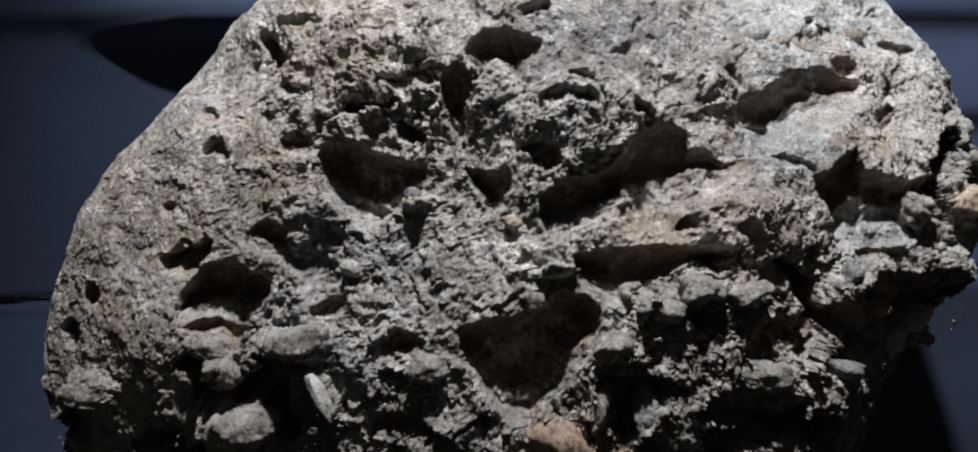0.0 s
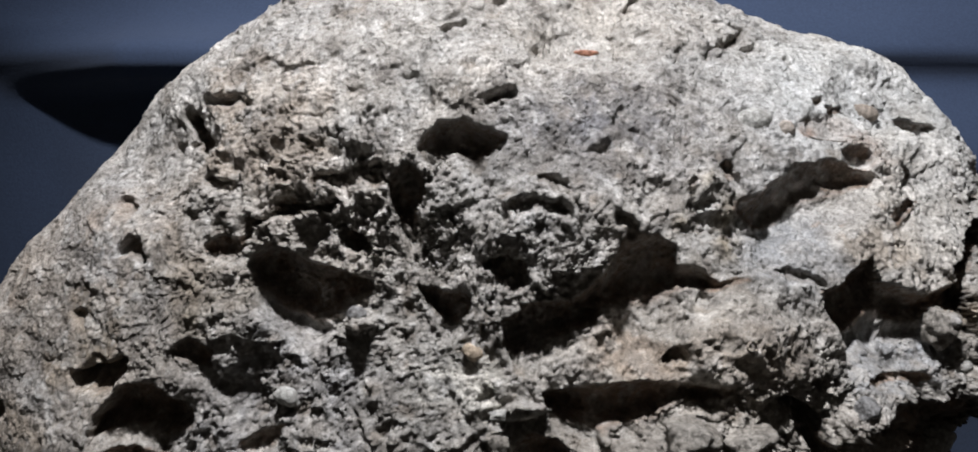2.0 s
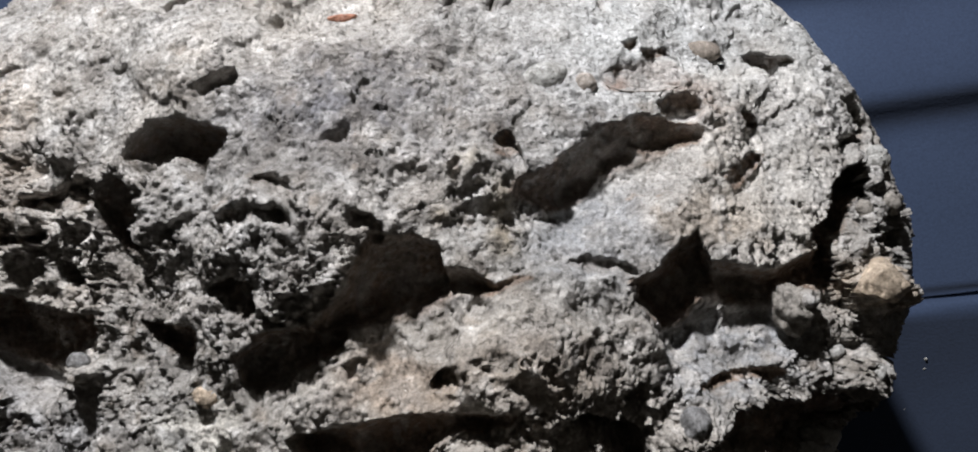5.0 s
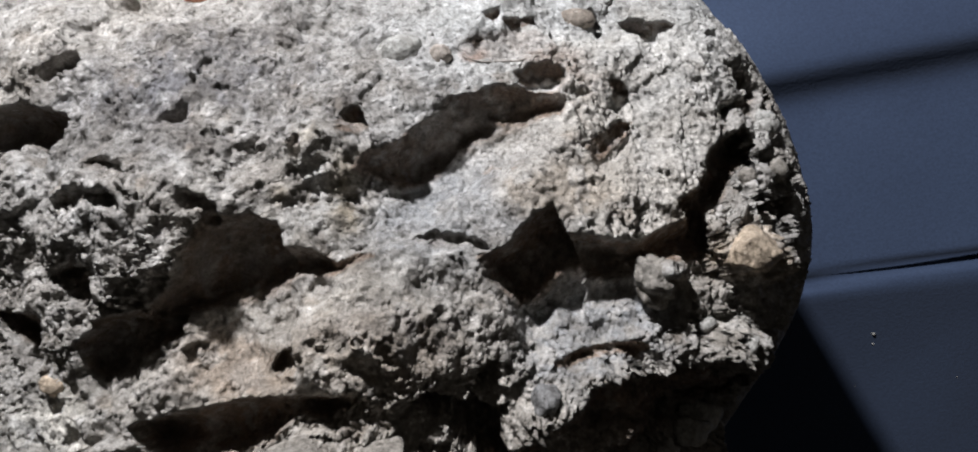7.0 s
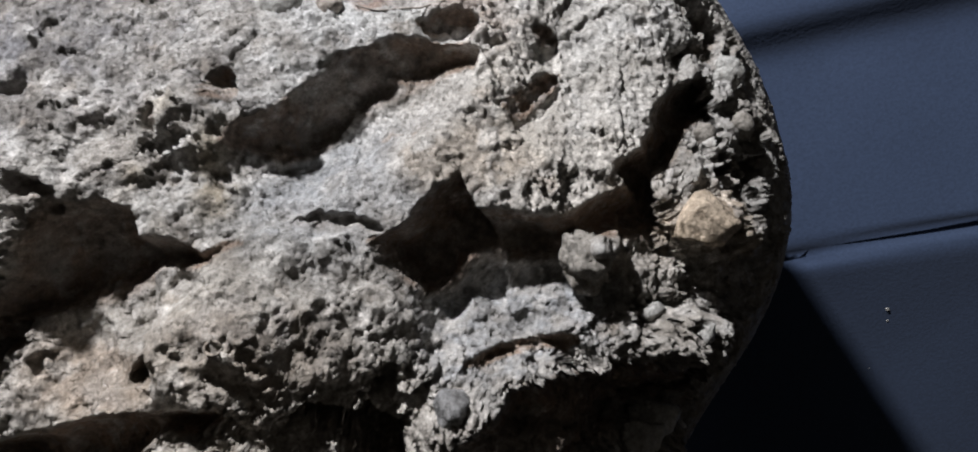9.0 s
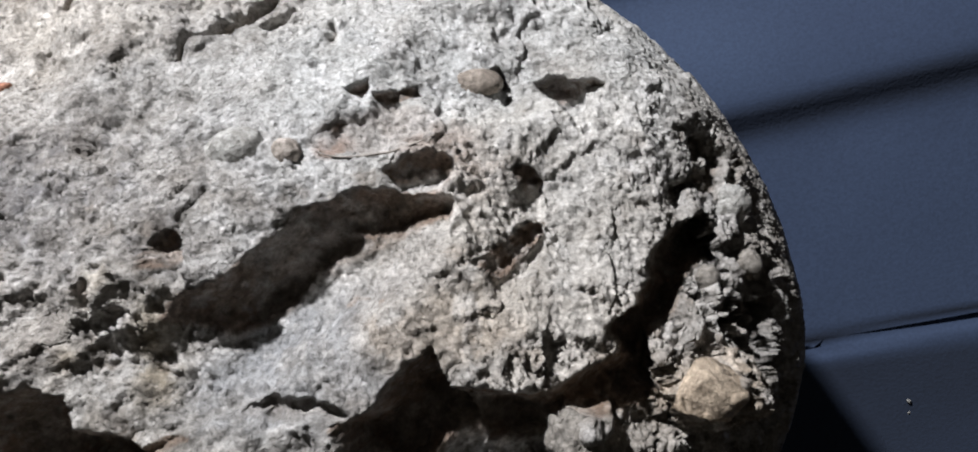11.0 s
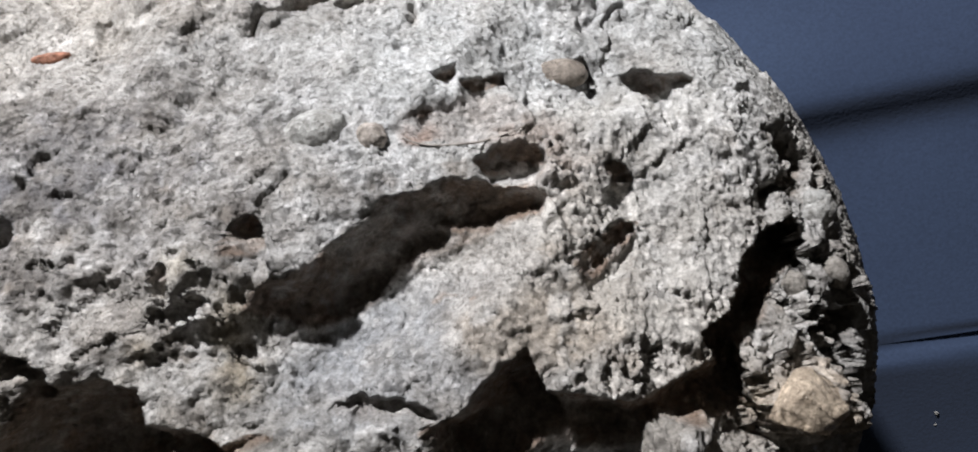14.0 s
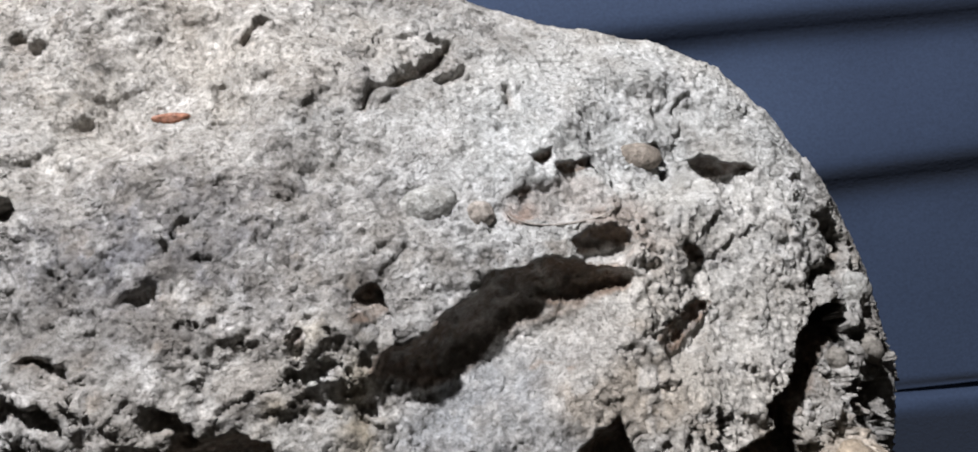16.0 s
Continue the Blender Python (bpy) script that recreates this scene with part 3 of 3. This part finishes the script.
pit(0.1, 0.05, 0.4, [(7.41, 6.94), (7.55, 7.05), (7.75, 7.07)], [(7.41, 6.88), (7.57, 6.87), (7.75, 6.98)])
pit(0.1, 0.05, 0.4, [(7.74, 6.89), (7.98, 6.94), (8.34, 7.09)], [(7.74, 6.81), (7.96, 6.69), (8.3, 6.84)])
pit(0.08, 0.05, 0.4, [(7.24, 6.55), (7.39, 6.62), (7.57, 6.58)], [(7.23, 6.53), (7.39, 6.5), (7.57, 6.56)])
pit(0.1, 0.05, 0.4, [(9.22, 7.35), (9.38, 7.34), (9.47, 7.17)], [(9.22, 7.25), (9.35, 6.97), (9.47, 7.04)])

# how crumbly, how smooth
crumbly = np.clip(zone(8.9, 5.75, 0.7, 0.25) * 0.6 + zone(9.15, 4.9, 0.3, 0.5) * 0.5 + zone(8.5, 6.9, 1.0, 0.3) * 0.4 + zone(4.8, 4.3, 0.6, 0.7) * 0.2 + zone(6.5, 8.3, 0.9, 0.6) * 0.35 + zone(-2.2, 4.8, 2.4, 1.6) + 0.6 * zone(1.5, 3.2, 1.8, 1.2) + zone(6.5, 0.2, 3.5, 1.2) + 0.7 * zone(9.2, 3.35, 0.8, 0.35) + zone(4, -3, 9, 3.0) * 0.6 + zone(-4, 0, 2.5, 3) * 0.35, 0, 1)
granular = np.clip(smooth(10.7, 11.5, P[:, 0] - 0.4 * (P[:, 1] - 4) + 0.3 * fbm(P, 1.0, 2, 70)) * smooth(7.0, 5.6, P[:, 1]) * UPPER + zone(10.3, 1.2, 1.2, 0.8), 0, 1)
even = np.clip(zone(7.85, 6.33, 0.75, 0.28, 0.2) + zone(7.3, 3.9, 1.6, 0.9) + zone(8.5, 7.6, 3.5, 1.5) + zone(3.7, 2.3, 0.9, 0.6) + zone(8.7, 1.9, 1.0, 0.6) + zone(4.0, 8.0, 3.5, 1.8) * 0.5 + 0.8 * zone(9.9, 5.2, 0.8, 1.6) + 0.5 * zone(-8, 2.5, 3.0, 3.0), 0, 1) * (1 - granular)

crumbly = crumbly * (1 - 0.8 * even)

# the carved body, and which way its skin faces
RAISED *= smooth(-0.05, 0.45, NORMAL[:, 2])
SHAPE = P + NORMAL * RAISED[:, None] + INTO * HOLLOW[:, None]
SHAPE[:, 1] += HOLLOW * LEAN_IN
SHAPE[:, 2] -= DROP
g = SHAPE.reshape(N, N, 3)
SKIN = np.cross(np.gradient(g, axis=1), np.gradient(g, axis=0)).reshape(-1, 3)
SKIN /= np.linalg.norm(SKIN, axis=1)[:, None] + 1e-9
SKIN = 0.15 * SKIN + NORMAL
SKIN /= np.linalg.norm(SKIN, axis=1)[:, None] + 1e-9

lumps = fbm(P, 2.6, 2, 21)
dusky = zone(3.4, 6.2, 2.6, 1.3)
knobs = fbm(SHAPE, 0.8, 3, 31, 0.6)
craggy = 1 - 2 * np.abs(fbm(SHAPE, 0.7, 4, 36, 0.55))
grit = fbm(SHAPE, 0.2, 4, 41, 0.72)
# beds of thin layers, lying aslant
c, k = math.cos(radians(22)), math.sin(radians(22))
beds = fbm(np.stack([(SHAPE[:, 0] * c + SHAPE[:, 1] * k) * 0.3, (SHAPE[:, 1] * c - SHAPE[:, 0] * k) * 1.5, SHAPE[:, 2] * 0.6], 1), 0.6, 3, 46, 0.6)
bedded = zone(-2.4, 4.9, 2.0, 1.2)
bend = SHAPE + 0.16 * np.stack([knobs, grit, craggy], 1)
f1, f2, own, ftilt = cells(bend, 0.42, 5)
g1, g2, gown, gtilt = cells(bend + 0.05 * grit[:, None], 0.19, 6)
b1, b2, bown, btilt = cells(SHAPE + 0.25 * np.stack([craggy, knobs, knobs], 1), 1.15, 12)
h1, h2, hown, htilt = cells(SHAPE + 0.1 * np.stack([grit, knobs, grit], 1), 0.5, 8)
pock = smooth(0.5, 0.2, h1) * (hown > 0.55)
clod = (0.9 - 1.3 * f1 * f1) * (0.35 + own) - 0.4
wild = 0.3 + crumbly - 0.25 * even
calm = 1 - 0.3 * smooth(4.0, 7.5, P[:, 1]) - 0.2 * smooth(-3, -7, P[:, 0])
within = (1 - 0.6 * PIT_SHADE) * (1 - 0.35 * smooth(-4, -7, P[:, 0]) * smooth(-2, 0, P[:, 1]))
RISE = 0.13 * lumps + knobs * (0.022 + 0.05 * crumbly - 0.012 * even)
RISE += craggy * (0.025 + 0.06 * crumbly - 0.012 * even) * (1 - 0.7 * granular) + 0.11 * bedded * beds
RISE += wild * (0.4 * btilt + 0.1 * (bown - 0.5) + 0.26 * ftilt + 0.07 * (own - 0.5)) * (1 - 0.5 * granular)
RISE += crumbly * 0.06 * clod + granular * smooth(0.2, 0.75, NORMAL[:, 2]) * (0.42 * ftilt + 0.34 * (own - 0.5) + 0.06 * clod) - 0.12 * granular
RISE += (1 - 0.7 * crumbly) * (1 - granular) * (0.09 * htilt + 0.035 * (hown - 0.5) + 0.05 * (1 - 2.5 * np.abs(fbm(SHAPE, 1.7, 3, 95, 0.5))))
chips = smooth(0.5, 0.62, fbm(SHAPE, 1.0, 3, 91, 0.55) + 0.5) * (1 - crumbly) * (1 - granular)
RISE -= 0.07 * chips * (0.4 + bown)
FINE = grit * (0.014 + 0.014 * crumbly - 0.004 * even + 0.012 * dusky) + gtilt * (0.055 + 0.11 * crumbly + 0.08 * granular)
FINE += 0.012 * fbm(SHAPE, 0.075, 2, 47, 0.7) + 0.05 * (0.5 - g1) * (0.5 + gown) * (0.12 + crumbly + 0.1 * granular)
FINE -= 0.11 * pock * (1 - 0.95 * even) * (0.2 + 0.6 * crumbly)
RISE = (RISE * within + FINE * calm) * (0.25 + 0.75 * smooth(0.0, 0.5, NORMAL[:, 2]))
Q = SHAPE + SKIN * RISE[:, None]
Q[:, 2] = np.maximum(Q[:, 2], 0.02)

# colours: grey limestone with warm, blue-grey, pale and rusty patches, and some painted shade
PIGMENT_AND_SHADE = np.empty((len(P), 3))
PIGMENT_AND_SHADE[:] = (0.46, 0.445, 0.42)


def recolour(weight, colour):
    PIGMENT_AND_SHADE[:] = PIGMENT_AND_SHADE + np.clip(weight, 0, 1)[:, None] * (np.array(colour) - PIGMENT_AND_SHADE)


blotch = smooth(-0.2, 0.5, fbm(Q, 1.5, 3, 61))
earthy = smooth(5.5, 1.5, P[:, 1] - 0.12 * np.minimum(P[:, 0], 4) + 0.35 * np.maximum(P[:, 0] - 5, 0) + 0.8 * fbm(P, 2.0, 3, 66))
recolour(earthy * (0.45 + 0.4 * blotch), (0.262, 0.245, 0.218))
# darker towards -y: the lamp's weaker light there, painted into the colour
recolour(smooth(1.5, -3.0, P[:, 1] + 0.8 * fbm(P, 1.2, 3, 68)) * 0.6 * (0.5 + 0.5 * blotch), (0.15, 0.14, 0.125))
recolour(zone(-8.5, 3.0, 3.2, 3.0) * (0.35 + 0.65 * blotch), (0.39, 0.315, 0.255))
recolour(zone(-4.2, 6.3, 2.0, 1.8) * blotch, (0.40, 0.35, 0.30))
recolour(zone(-6, 1.5, 3.5, 2.5) * 0.7 * blotch, (0.30, 0.26, 0.20))
recolour(zone(6.9, 3.8, 1.6, 0.9) * 0.8, (0.33, 0.34, 0.35))
recolour(zone(8.6, 1.8, 1.3, 0.9) * 0.9, (0.34, 0.36, 0.385))
recolour(zone(9, 7.2, 3.0, 1.8) * 0.8, (0.6, 0.605, 0.585))
recolour(zone(9.9, 5.0, 1.3, 1.9) * 0.75, (0.58, 0.56, 0.52))
recolour(zone(8.6, 5.9, 1.2, 0.45) * blotch * 0.7, (0.36, 0.28, 0.23))
recolour(zone(9.0, 5.0, 0.5, 0.7) * blotch * 0.6, (0.34, 0.29, 0.24))
recolour(zone(3.6, 6.0, 2.5, 1.2) * (0.65 + 0.3 * blotch), (0.185, 0.182, 0.19))
recolour(zone(2.6, 4.6, 1.8, 0.9) * (0.3 + 0.5 * blotch), (0.27, 0.245, 0.22))
recolour(zone(0.2, 1.3, 0.9, 0.6) * 0.9, (0.7, 0.67, 0.6))
recolour(zone(3.5, 1.9, 1.0, 0.45) * 0.8, (0.40, 0.33, 0.27))
recolour(zone(5.3, 1.9, 1.3, 0.5) * 0.6, (0.38, 0.32, 0.26))
recolour(zone(4.8, 4.2, 0.6, 0.7) * 0.8 * blotch, (0.48, 0.40, 0.27))
recolour(zone(8.3, 4.0, 0.9, 0.4) * 0.6, (0.44, 0.37, 0.29))
recolour(zone(7.85, 6.33, 0.75, 0.27, 0.25), (0.52, 0.49, 0.46))
recolour(zone(7.45, 6.22, 0.3, 0.15, 0.5) * 0.7, (0.42, 0.28, 0.21))
recolour(zone(11.3, 2.5, 0.6, 0.5) * 0.8, (0.52, 0.43, 0.33))
recolour(zone(-3.3, 0.6, 1.8, 2.0) * 0.6, (0.35, 0.36, 0.38))
recolour(zone(1.8, -2.7, 1.3, 0.8) * 0.8, (0.40, 0.29, 0.22))
# the hollows' own brown, darkened so that their shade is in the colour
recolour(np.maximum(smooth(0.06, 0.4, HOLLOW), PIT_SHADE) * 0.75, (0.22, 0.165, 0.12))
recolour(PIT_SHADE * (0.75 + 0.2 * blotch), (0.25, 0.175, 0.13))
recolour(pock * 0.5 * (1 - even), (0.26, 0.21, 0.16))
recolour(crumbly * 0.35 * smooth(0.2, 0.8, own), (0.24, 0.225, 0.21))
clean = 1 - 0.75 * np.clip(zone(9, 7.2, 3.0, 1.8) + zone(9.9, 5.0, 1.3, 1.9) + 0.6 * zone(7.2, 4.2, 1.5, 0.8), 0, 1)
# pale blotches, more of them where the body faces +y
pale_blotch = smooth(0.0, 0.7, fbm(Q, 0.9, 4, 86, 0.6) + 0.25 * (NORMAL[:, 1] - 0.2))
recolour(pale_blotch * 0.4, (0.58, 0.565, 0.535))
recolour(smooth(0.1, 0.8, fbm(Q, 0.6, 3, 88, 0.6)) * 0.45 * clean, (0.27, 0.255, 0.24))
flecks = fbm(Q, 0.3, 3, 81, 0.65)
recolour(smooth(0.15, 0.75, flecks) * (0.28 + 0.35 * dusky) * clean, (0.18, 0.17, 0.16))
recolour(smooth(0.3, 0.9, -flecks) * 0.5, (0.6, 0.59, 0.57))
recolour(smooth(0.35, 0.15, f2 - f1) * 0.25 * clean, (0.22, 0.20, 0.17))

rock = tagged(new("rock"), "rough grey pitted limestone rock with dark hollows on blue cloth", "rock")
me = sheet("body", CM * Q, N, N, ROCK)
pigment_and_shade = me.color_attributes.new("pigment_and_shade", "FLOAT_COLOR", "POINT")
pigment_and_shade.data.foreach_set("color", np.concatenate([PIGMENT_AND_SHADE, np.ones((len(P), 1))], 1).astype(np.float32).ravel())
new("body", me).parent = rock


# ---- what is set in the rock ----
TOPS = Q[UPPER]


def surface(x, y):
    """Height of the rock at a place on its upper side, in centimetres."""
    d = np.hypot(TOPS[:, 0] - x, TOPS[:, 1] - y)
    return float(np.percentile(TOPS[d < 0.12, 2], 75))


def inclusion(name, label, mat, x, y, size, turn=(0, 0, 0), sink=0.0, rough=0.12, facets=0, detail=4, shape=None):
    """A stone, chip or shell: a ball shaped by noise (or cut by flat faces) and bedded in the rock; centimetres."""
    rng = random.Random(name + label)
    bm = bmesh.new()
    bmesh.ops.create_icosphere(bm, subdivisions=detail, radius=1)
    cuts = [(Vector((rng.gauss(0, 1), rng.gauss(0, 1), rng.gauss(0, 1))).normalized(), rng.uniform(0.6, 0.85)) for _ in range(facets)]
    off = Vector((rng.uniform(0, 50), rng.uniform(0, 50), 0))
    for v in bm.verts:
        for n, r in cuts:
            over = v.co.dot(n) - r
            if over > 0:
                v.co -= n * over * 0.9
        v.co *= 1 + rough * (noise.noise(v.co * 1.7 + off) + 0.6 * noise.noise(v.co * 4.5 + off) + 0.35 * noise.noise(v.co * 11 + off))
        if shape:
            v.co = shape(v.co)
        v.co = Vector([v.co[k] * size[k] * CM for k in range(3)])
    ob = part(name, bm, mat, rock, label)
    ob.matrix_basis = pose(x * CM, y * CM, (surface(x, y) - sink) * CM, *turn)
    return ob


def rim(name, label, mat, x, y, rx, ry, turn, start, end, thick, lift=0.0):
    """A thin curved edge of shell standing out of the rock: a tapered arc of an ellipse, from start to end degrees; centimetres."""
    bm, rings, steps = bmesh.new(), [], 18
    c, s = math.cos(radians(turn)), math.sin(radians(turn))
    for k in range(steps + 1):
        a = radians(start + (end - start) * k / steps)
        ex, ey = rx * math.cos(a), ry * math.sin(a)
        px, py = x + ex * c - ey * s, y + ex * s + ey * c
        w = thick * (0.25 + 0.75 * math.sin(math.pi * k / steps)) * (1 + 0.3 * noise.noise(Vector((k * 0.7, x, y))))
        out = Vector((math.cos(a) * c - math.sin(a) * s, math.cos(a) * s + math.sin(a) * c, 0))
        mid = Vector((px, py, surface(px, py) + lift))
        rings.append([bm.verts.new((mid + out * w * math.cos(q) + Vector((0, 0, 1.5 * w * math.sin(q)))) * CM) for q in (0, 1.05, 2.09, 3.14, 4.19, 5.24)])
    for p, q in zip(rings, rings[1:]):
        for k in range(6):
            bm.faces.new((p[k], p[(k + 1) % 6], q[(k + 1) % 6], q[k]))
    bm.faces.new(rings[0][::-1])
    bm.faces.new(rings[-1])
    return part(name, bm, mat, rock, label)


PALE = stone("pale_stone", False, (0.42, 0.42, 0.40), 0.8, 0.6)
RUST = stone("rust_chip", False, (0.36, 0.17, 0.11), 0.8, 0.5)
HONEY = stone("honey_stone", False, (0.5, 0.41, 0.31), 0.8, 0.8)
SHELL = stone("shell", False, (0.40, 0.36, 0.32), 0.7, 0.5)
GREYBROWN = stone("grey_brown_stone", False, (0.30, 0.26, 0.22), 0.75, 0.6)
BROWN = stone("brown_stone", False, (0.30, 0.22, 0.16), 0.75, 0.6)
EARTH = stone("earthy_stone", False, (0.30, 0.28, 0.25), 0.88, 1.0)
DUSK = stone("dark_stone", False, (0.24, 0.24, 0.24), 0.85, 1.0)
inclusion("chip", "rust red chip", RUST, 2.80, 7.92, (0.28, 0.07, 0.07), (0, 0, 2), 0.0, 0.1, 5, 3)
inclusion("pebble", "smooth pale grey pebble", PALE, 6.08, 6.46, (0.42, 0.25, 0.2), (0, 0, 12), 0.07, 0.07, 0, 4)
inclusion("pebble", "smooth brown pebble", GREYBROWN, 8.94, 6.89, (0.36, 0.22, 0.24), (0, 0, -5), 0.12, 0.08, 0, 3)
inclusion("stone", "honey coloured angular stone", HONEY, 11.21, 2.60, (0.47, 0.40, 0.42), (0, 20, -15), 0.1, 0.1, 9)
inclusion("stone", "grey rough knob", EARTH, 9.59, 2.36, (0.29, 0.38, 0.38), (0, 0, 10), 0.12, 0.34, 6)
inclusion("stone", "pale angular stone", PALE, 9.92, -0.14, (0.32, 0.28, 0.30), (10, 0, 0), 0.0, 0.15, 7)
inclusion("stone", "smooth brown stone", BROWN, 1.70, -2.65, (0.85, 0.55, 0.60), (0, 0, 0), 0.32, 0.1, 5)
inclusion("stone", "long pale stone", PALE, -3.73, -1.86, (0.23, 0.64, 0.25), (0, 0, 28), 0.0, 0.1, 7)
inclusion("stone", "broad grey stone", EARTH, -5.64, -2.55, (0.85, 0.5, 0.45), (0, 0, 10), 0.25, 0.2, 9)
inclusion("stone", "grey split stone", EARTH, -4.34, -0.57, (0.81, 0.38, 0.40), (0, 0, 12), 0.12, 0.12, 8)
inclusion("stone", "grey angular stone", PALE, -3.08, 1.05, (0.31, 0.19, 0.20), (0, 0, -15), 0.03, 0.1, 7)
inclusion("plate", "thin pale ledge", PALE, 1.36, 0.88, (0.60, 0.12, 0.08), (0, 0, 3), -0.02, 0.2, 6)
inclusion("crystal", "white crystal", PALE, 4.74, 4.54, (0.07, 0.04, 0.05), (0, 0, 0), -0.02, 0.1, 5, 2)
inclusion("pebble", "small warm pebble", SHELL, 6.75, 6.30, (0.19, 0.17, 0.15), (0, 0, 0), 0.06, 0.15, 0, 3)
inclusion("flake", "pale tilted flake", PALE, 11.95, 4.67, (0.32, 0.16, 0.12), (0, 20, 40), -0.05, 0.1, 6, 3)
inclusion("flake", "pale tilted flake", PALE, 12.00, 4.69, (0.25, 0.29, 0.20), (0, 20, 0), 0.0, 0.12, 6, 3)
inclusion("pebble", "small dusty pebble", DUSK, -1.68, 2.65, (0.19, 0.16, 0.14), (0, 0, 0), 0.02, 0.12, 0, 3)
inclusion("pebble", "small dusty pebble", HONEY, 0.50, 1.97, (0.21, 0.18, 0.16), (0, 0, 0), 0.02, 0.12, 4, 3)
inclusion("stone", "grey jutting stone", EARTH, 2.63, -0.69, (0.53, 0.29, 0.40), (0, 0, 20), 0.1, 0.14, 8)
inclusion("stone", "ridged grey stone", EARTH, 4.32, 0.56, (0.53, 0.40, 0.60), (20, 0, -10), 0.2, 0.22, 8)
inclusion("stone", "ridged grey stone", EARTH, 5.34, 0.46, (0.49, 0.27, 0.45), (20, 0, 15), 0.1, 0.2, 8)
inclusion("stone", "grey jutting stone", EARTH, 3.60, 0.06, (0.58, 0.29, 0.40), (10, 0, -12), 0.1, 0.18, 8)
inclusion("stone", "grey jutting stone", DUSK, 7.54, -1.20, (0.65, 0.26, 0.35), (0, 0, -10), 0.05, 0.18, 8)
inclusion("stone", "pale angular stone", PALE, 9.39, -0.59, (0.32, 0.54, 0.35), (0, 0, -25), 0.05, 0.15, 8)
inclusion("stone", "pale angular stone", PALE, 10.09, 0.04, (0.39, 0.29, 0.30), (0, 0, 0), 0.0, 0.15, 7, 3)
inclusion("stone", "dark flat stone", DUSK, 3.26, -2.0, (0.4, 0.6, 0.40), (0, 20, 15), 0.18, 0.22, 9)
inclusion("stone", "grey jutting stone", EARTH, 2.32, -1.91, (0.24, 0.54, 0.40), (0, 0, -10), 0.1, 0.2, 7)
inclusion("stone", "grey angular stone", EARTH, -6.51, -0.76, (0.65, 0.31, 0.35), (0, 0, -12), 0.08, 0.14, 8)
inclusion("stone", "grey angular stone", EARTH, -6.04, -1.28, (0.40, 0.40, 0.35), (0, 0, 30), 0.08, 0.14, 8)
inclusion("stone", "grey rounded stone", EARTH, -9.98, -1.87, (0.76, 0.52, 0.35), (0, 0, 10), 0.28, 0.2, 8)
inclusion("stone", "grey angular stone", EARTH, -1.27, -1.15, (0.60, 0.33, 0.30), (0, 0, 5), 0.1, 0.16, 8)
inclusion("stone", "grey angular stone", EARTH, 5.75, -1.26, (0.70, 0.33, 0.35), (0, 0, -8), 0.1, 0.2, 8)
inclusion("stone", "small grey stone", EARTH, 1.02, 0.32, (0.34, 0.24, 0.25), (0, 0, 0), 0.05, 0.2, 7, 3)
inclusion("stone", "small dark stone", DUSK, 7.81, 0.85, (0.24, 0.28, 0.30), (0, 0, 20), 0.1, 0.18, 7)
inclusion("crystal", "small pale crystal", PALE, 10.32, 1.55, (0.20, 0.16, 0.20), (0, 20, 0), 0.0, 0.1, 8, 3)
inclusion("crystal", "small pale crystal", PALE, 10.96, 1.15, (0.19, 0.15, 0.18), (0, 20, 40), 0.0, 0.1, 8, 3)
inclusion("crystal", "small grey crystal", EARTH, 11.46, 3.81, (0.18, 0.22, 0.20), (0, 20, 0), 0.0, 0.1, 8, 3)
inclusion("crystal", "small grey crystal", EARTH, 12.04, 3.88, (0.18, 0.25, 0.20), (0, 20, 20), 0.0, 0.1, 8, 3)
rim("shell_edge", "thin pale shell edge", SHELL, 7.85, 6.36, 0.78, 0.28, 2, 190, 345, 0.016)
rim("fossil_ring", "small round fossil ring", SHELL, 5.41, 2.11, 0.10, 0.08, 0, 0, 350, 0.022)


# ---- specks on the cloth ----
SPREAD = np.empty(len(bpy.data.objects["cloth"].data.vertices) * 3)
bpy.data.objects["cloth"].data.vertices.foreach_get("co", SPREAD)
SPREAD = SPREAD.reshape(-1, 3)


def crumb(x, y, size):
    rng = random.Random(int(100 * x))
    bm = bmesh.new()
    bmesh.ops.create_icosphere(bm, subdivisions=2, radius=size * CM)
    for v in bm.verts:
        v.co *= 1 + 0.5 * noise.noise(v.co * 900 + Vector((x, y, 0)))
        v.co.z *= 0.6
    me = bpy.data.meshes.new("crumb")
    bm.to_mesh(me)
    bm.free()
    me.materials.append(PALE)
    ob = new("crumb", me)
    near_by = SPREAD[np.argsort(np.hypot(SPREAD[:, 0] - x * CM, SPREAD[:, 1] - y * CM))[:3], 2]
    ob.matrix_world = pose(x * CM, y * CM, float(near_by.mean()) + 0.1 * size * CM, 0, 0, rng.uniform(0, 360))
    return tagged(ob, "tiny pale stone crumb lying on dark blue cloth", "crumb", "crumbs on the cloth")


crumb(15.54, -0.20, 0.050)
crumb(17.63, -1.62, 0.030)
crumb(15.52, -0.46, 0.035)
crumb(15.04, -1.57, 0.020)
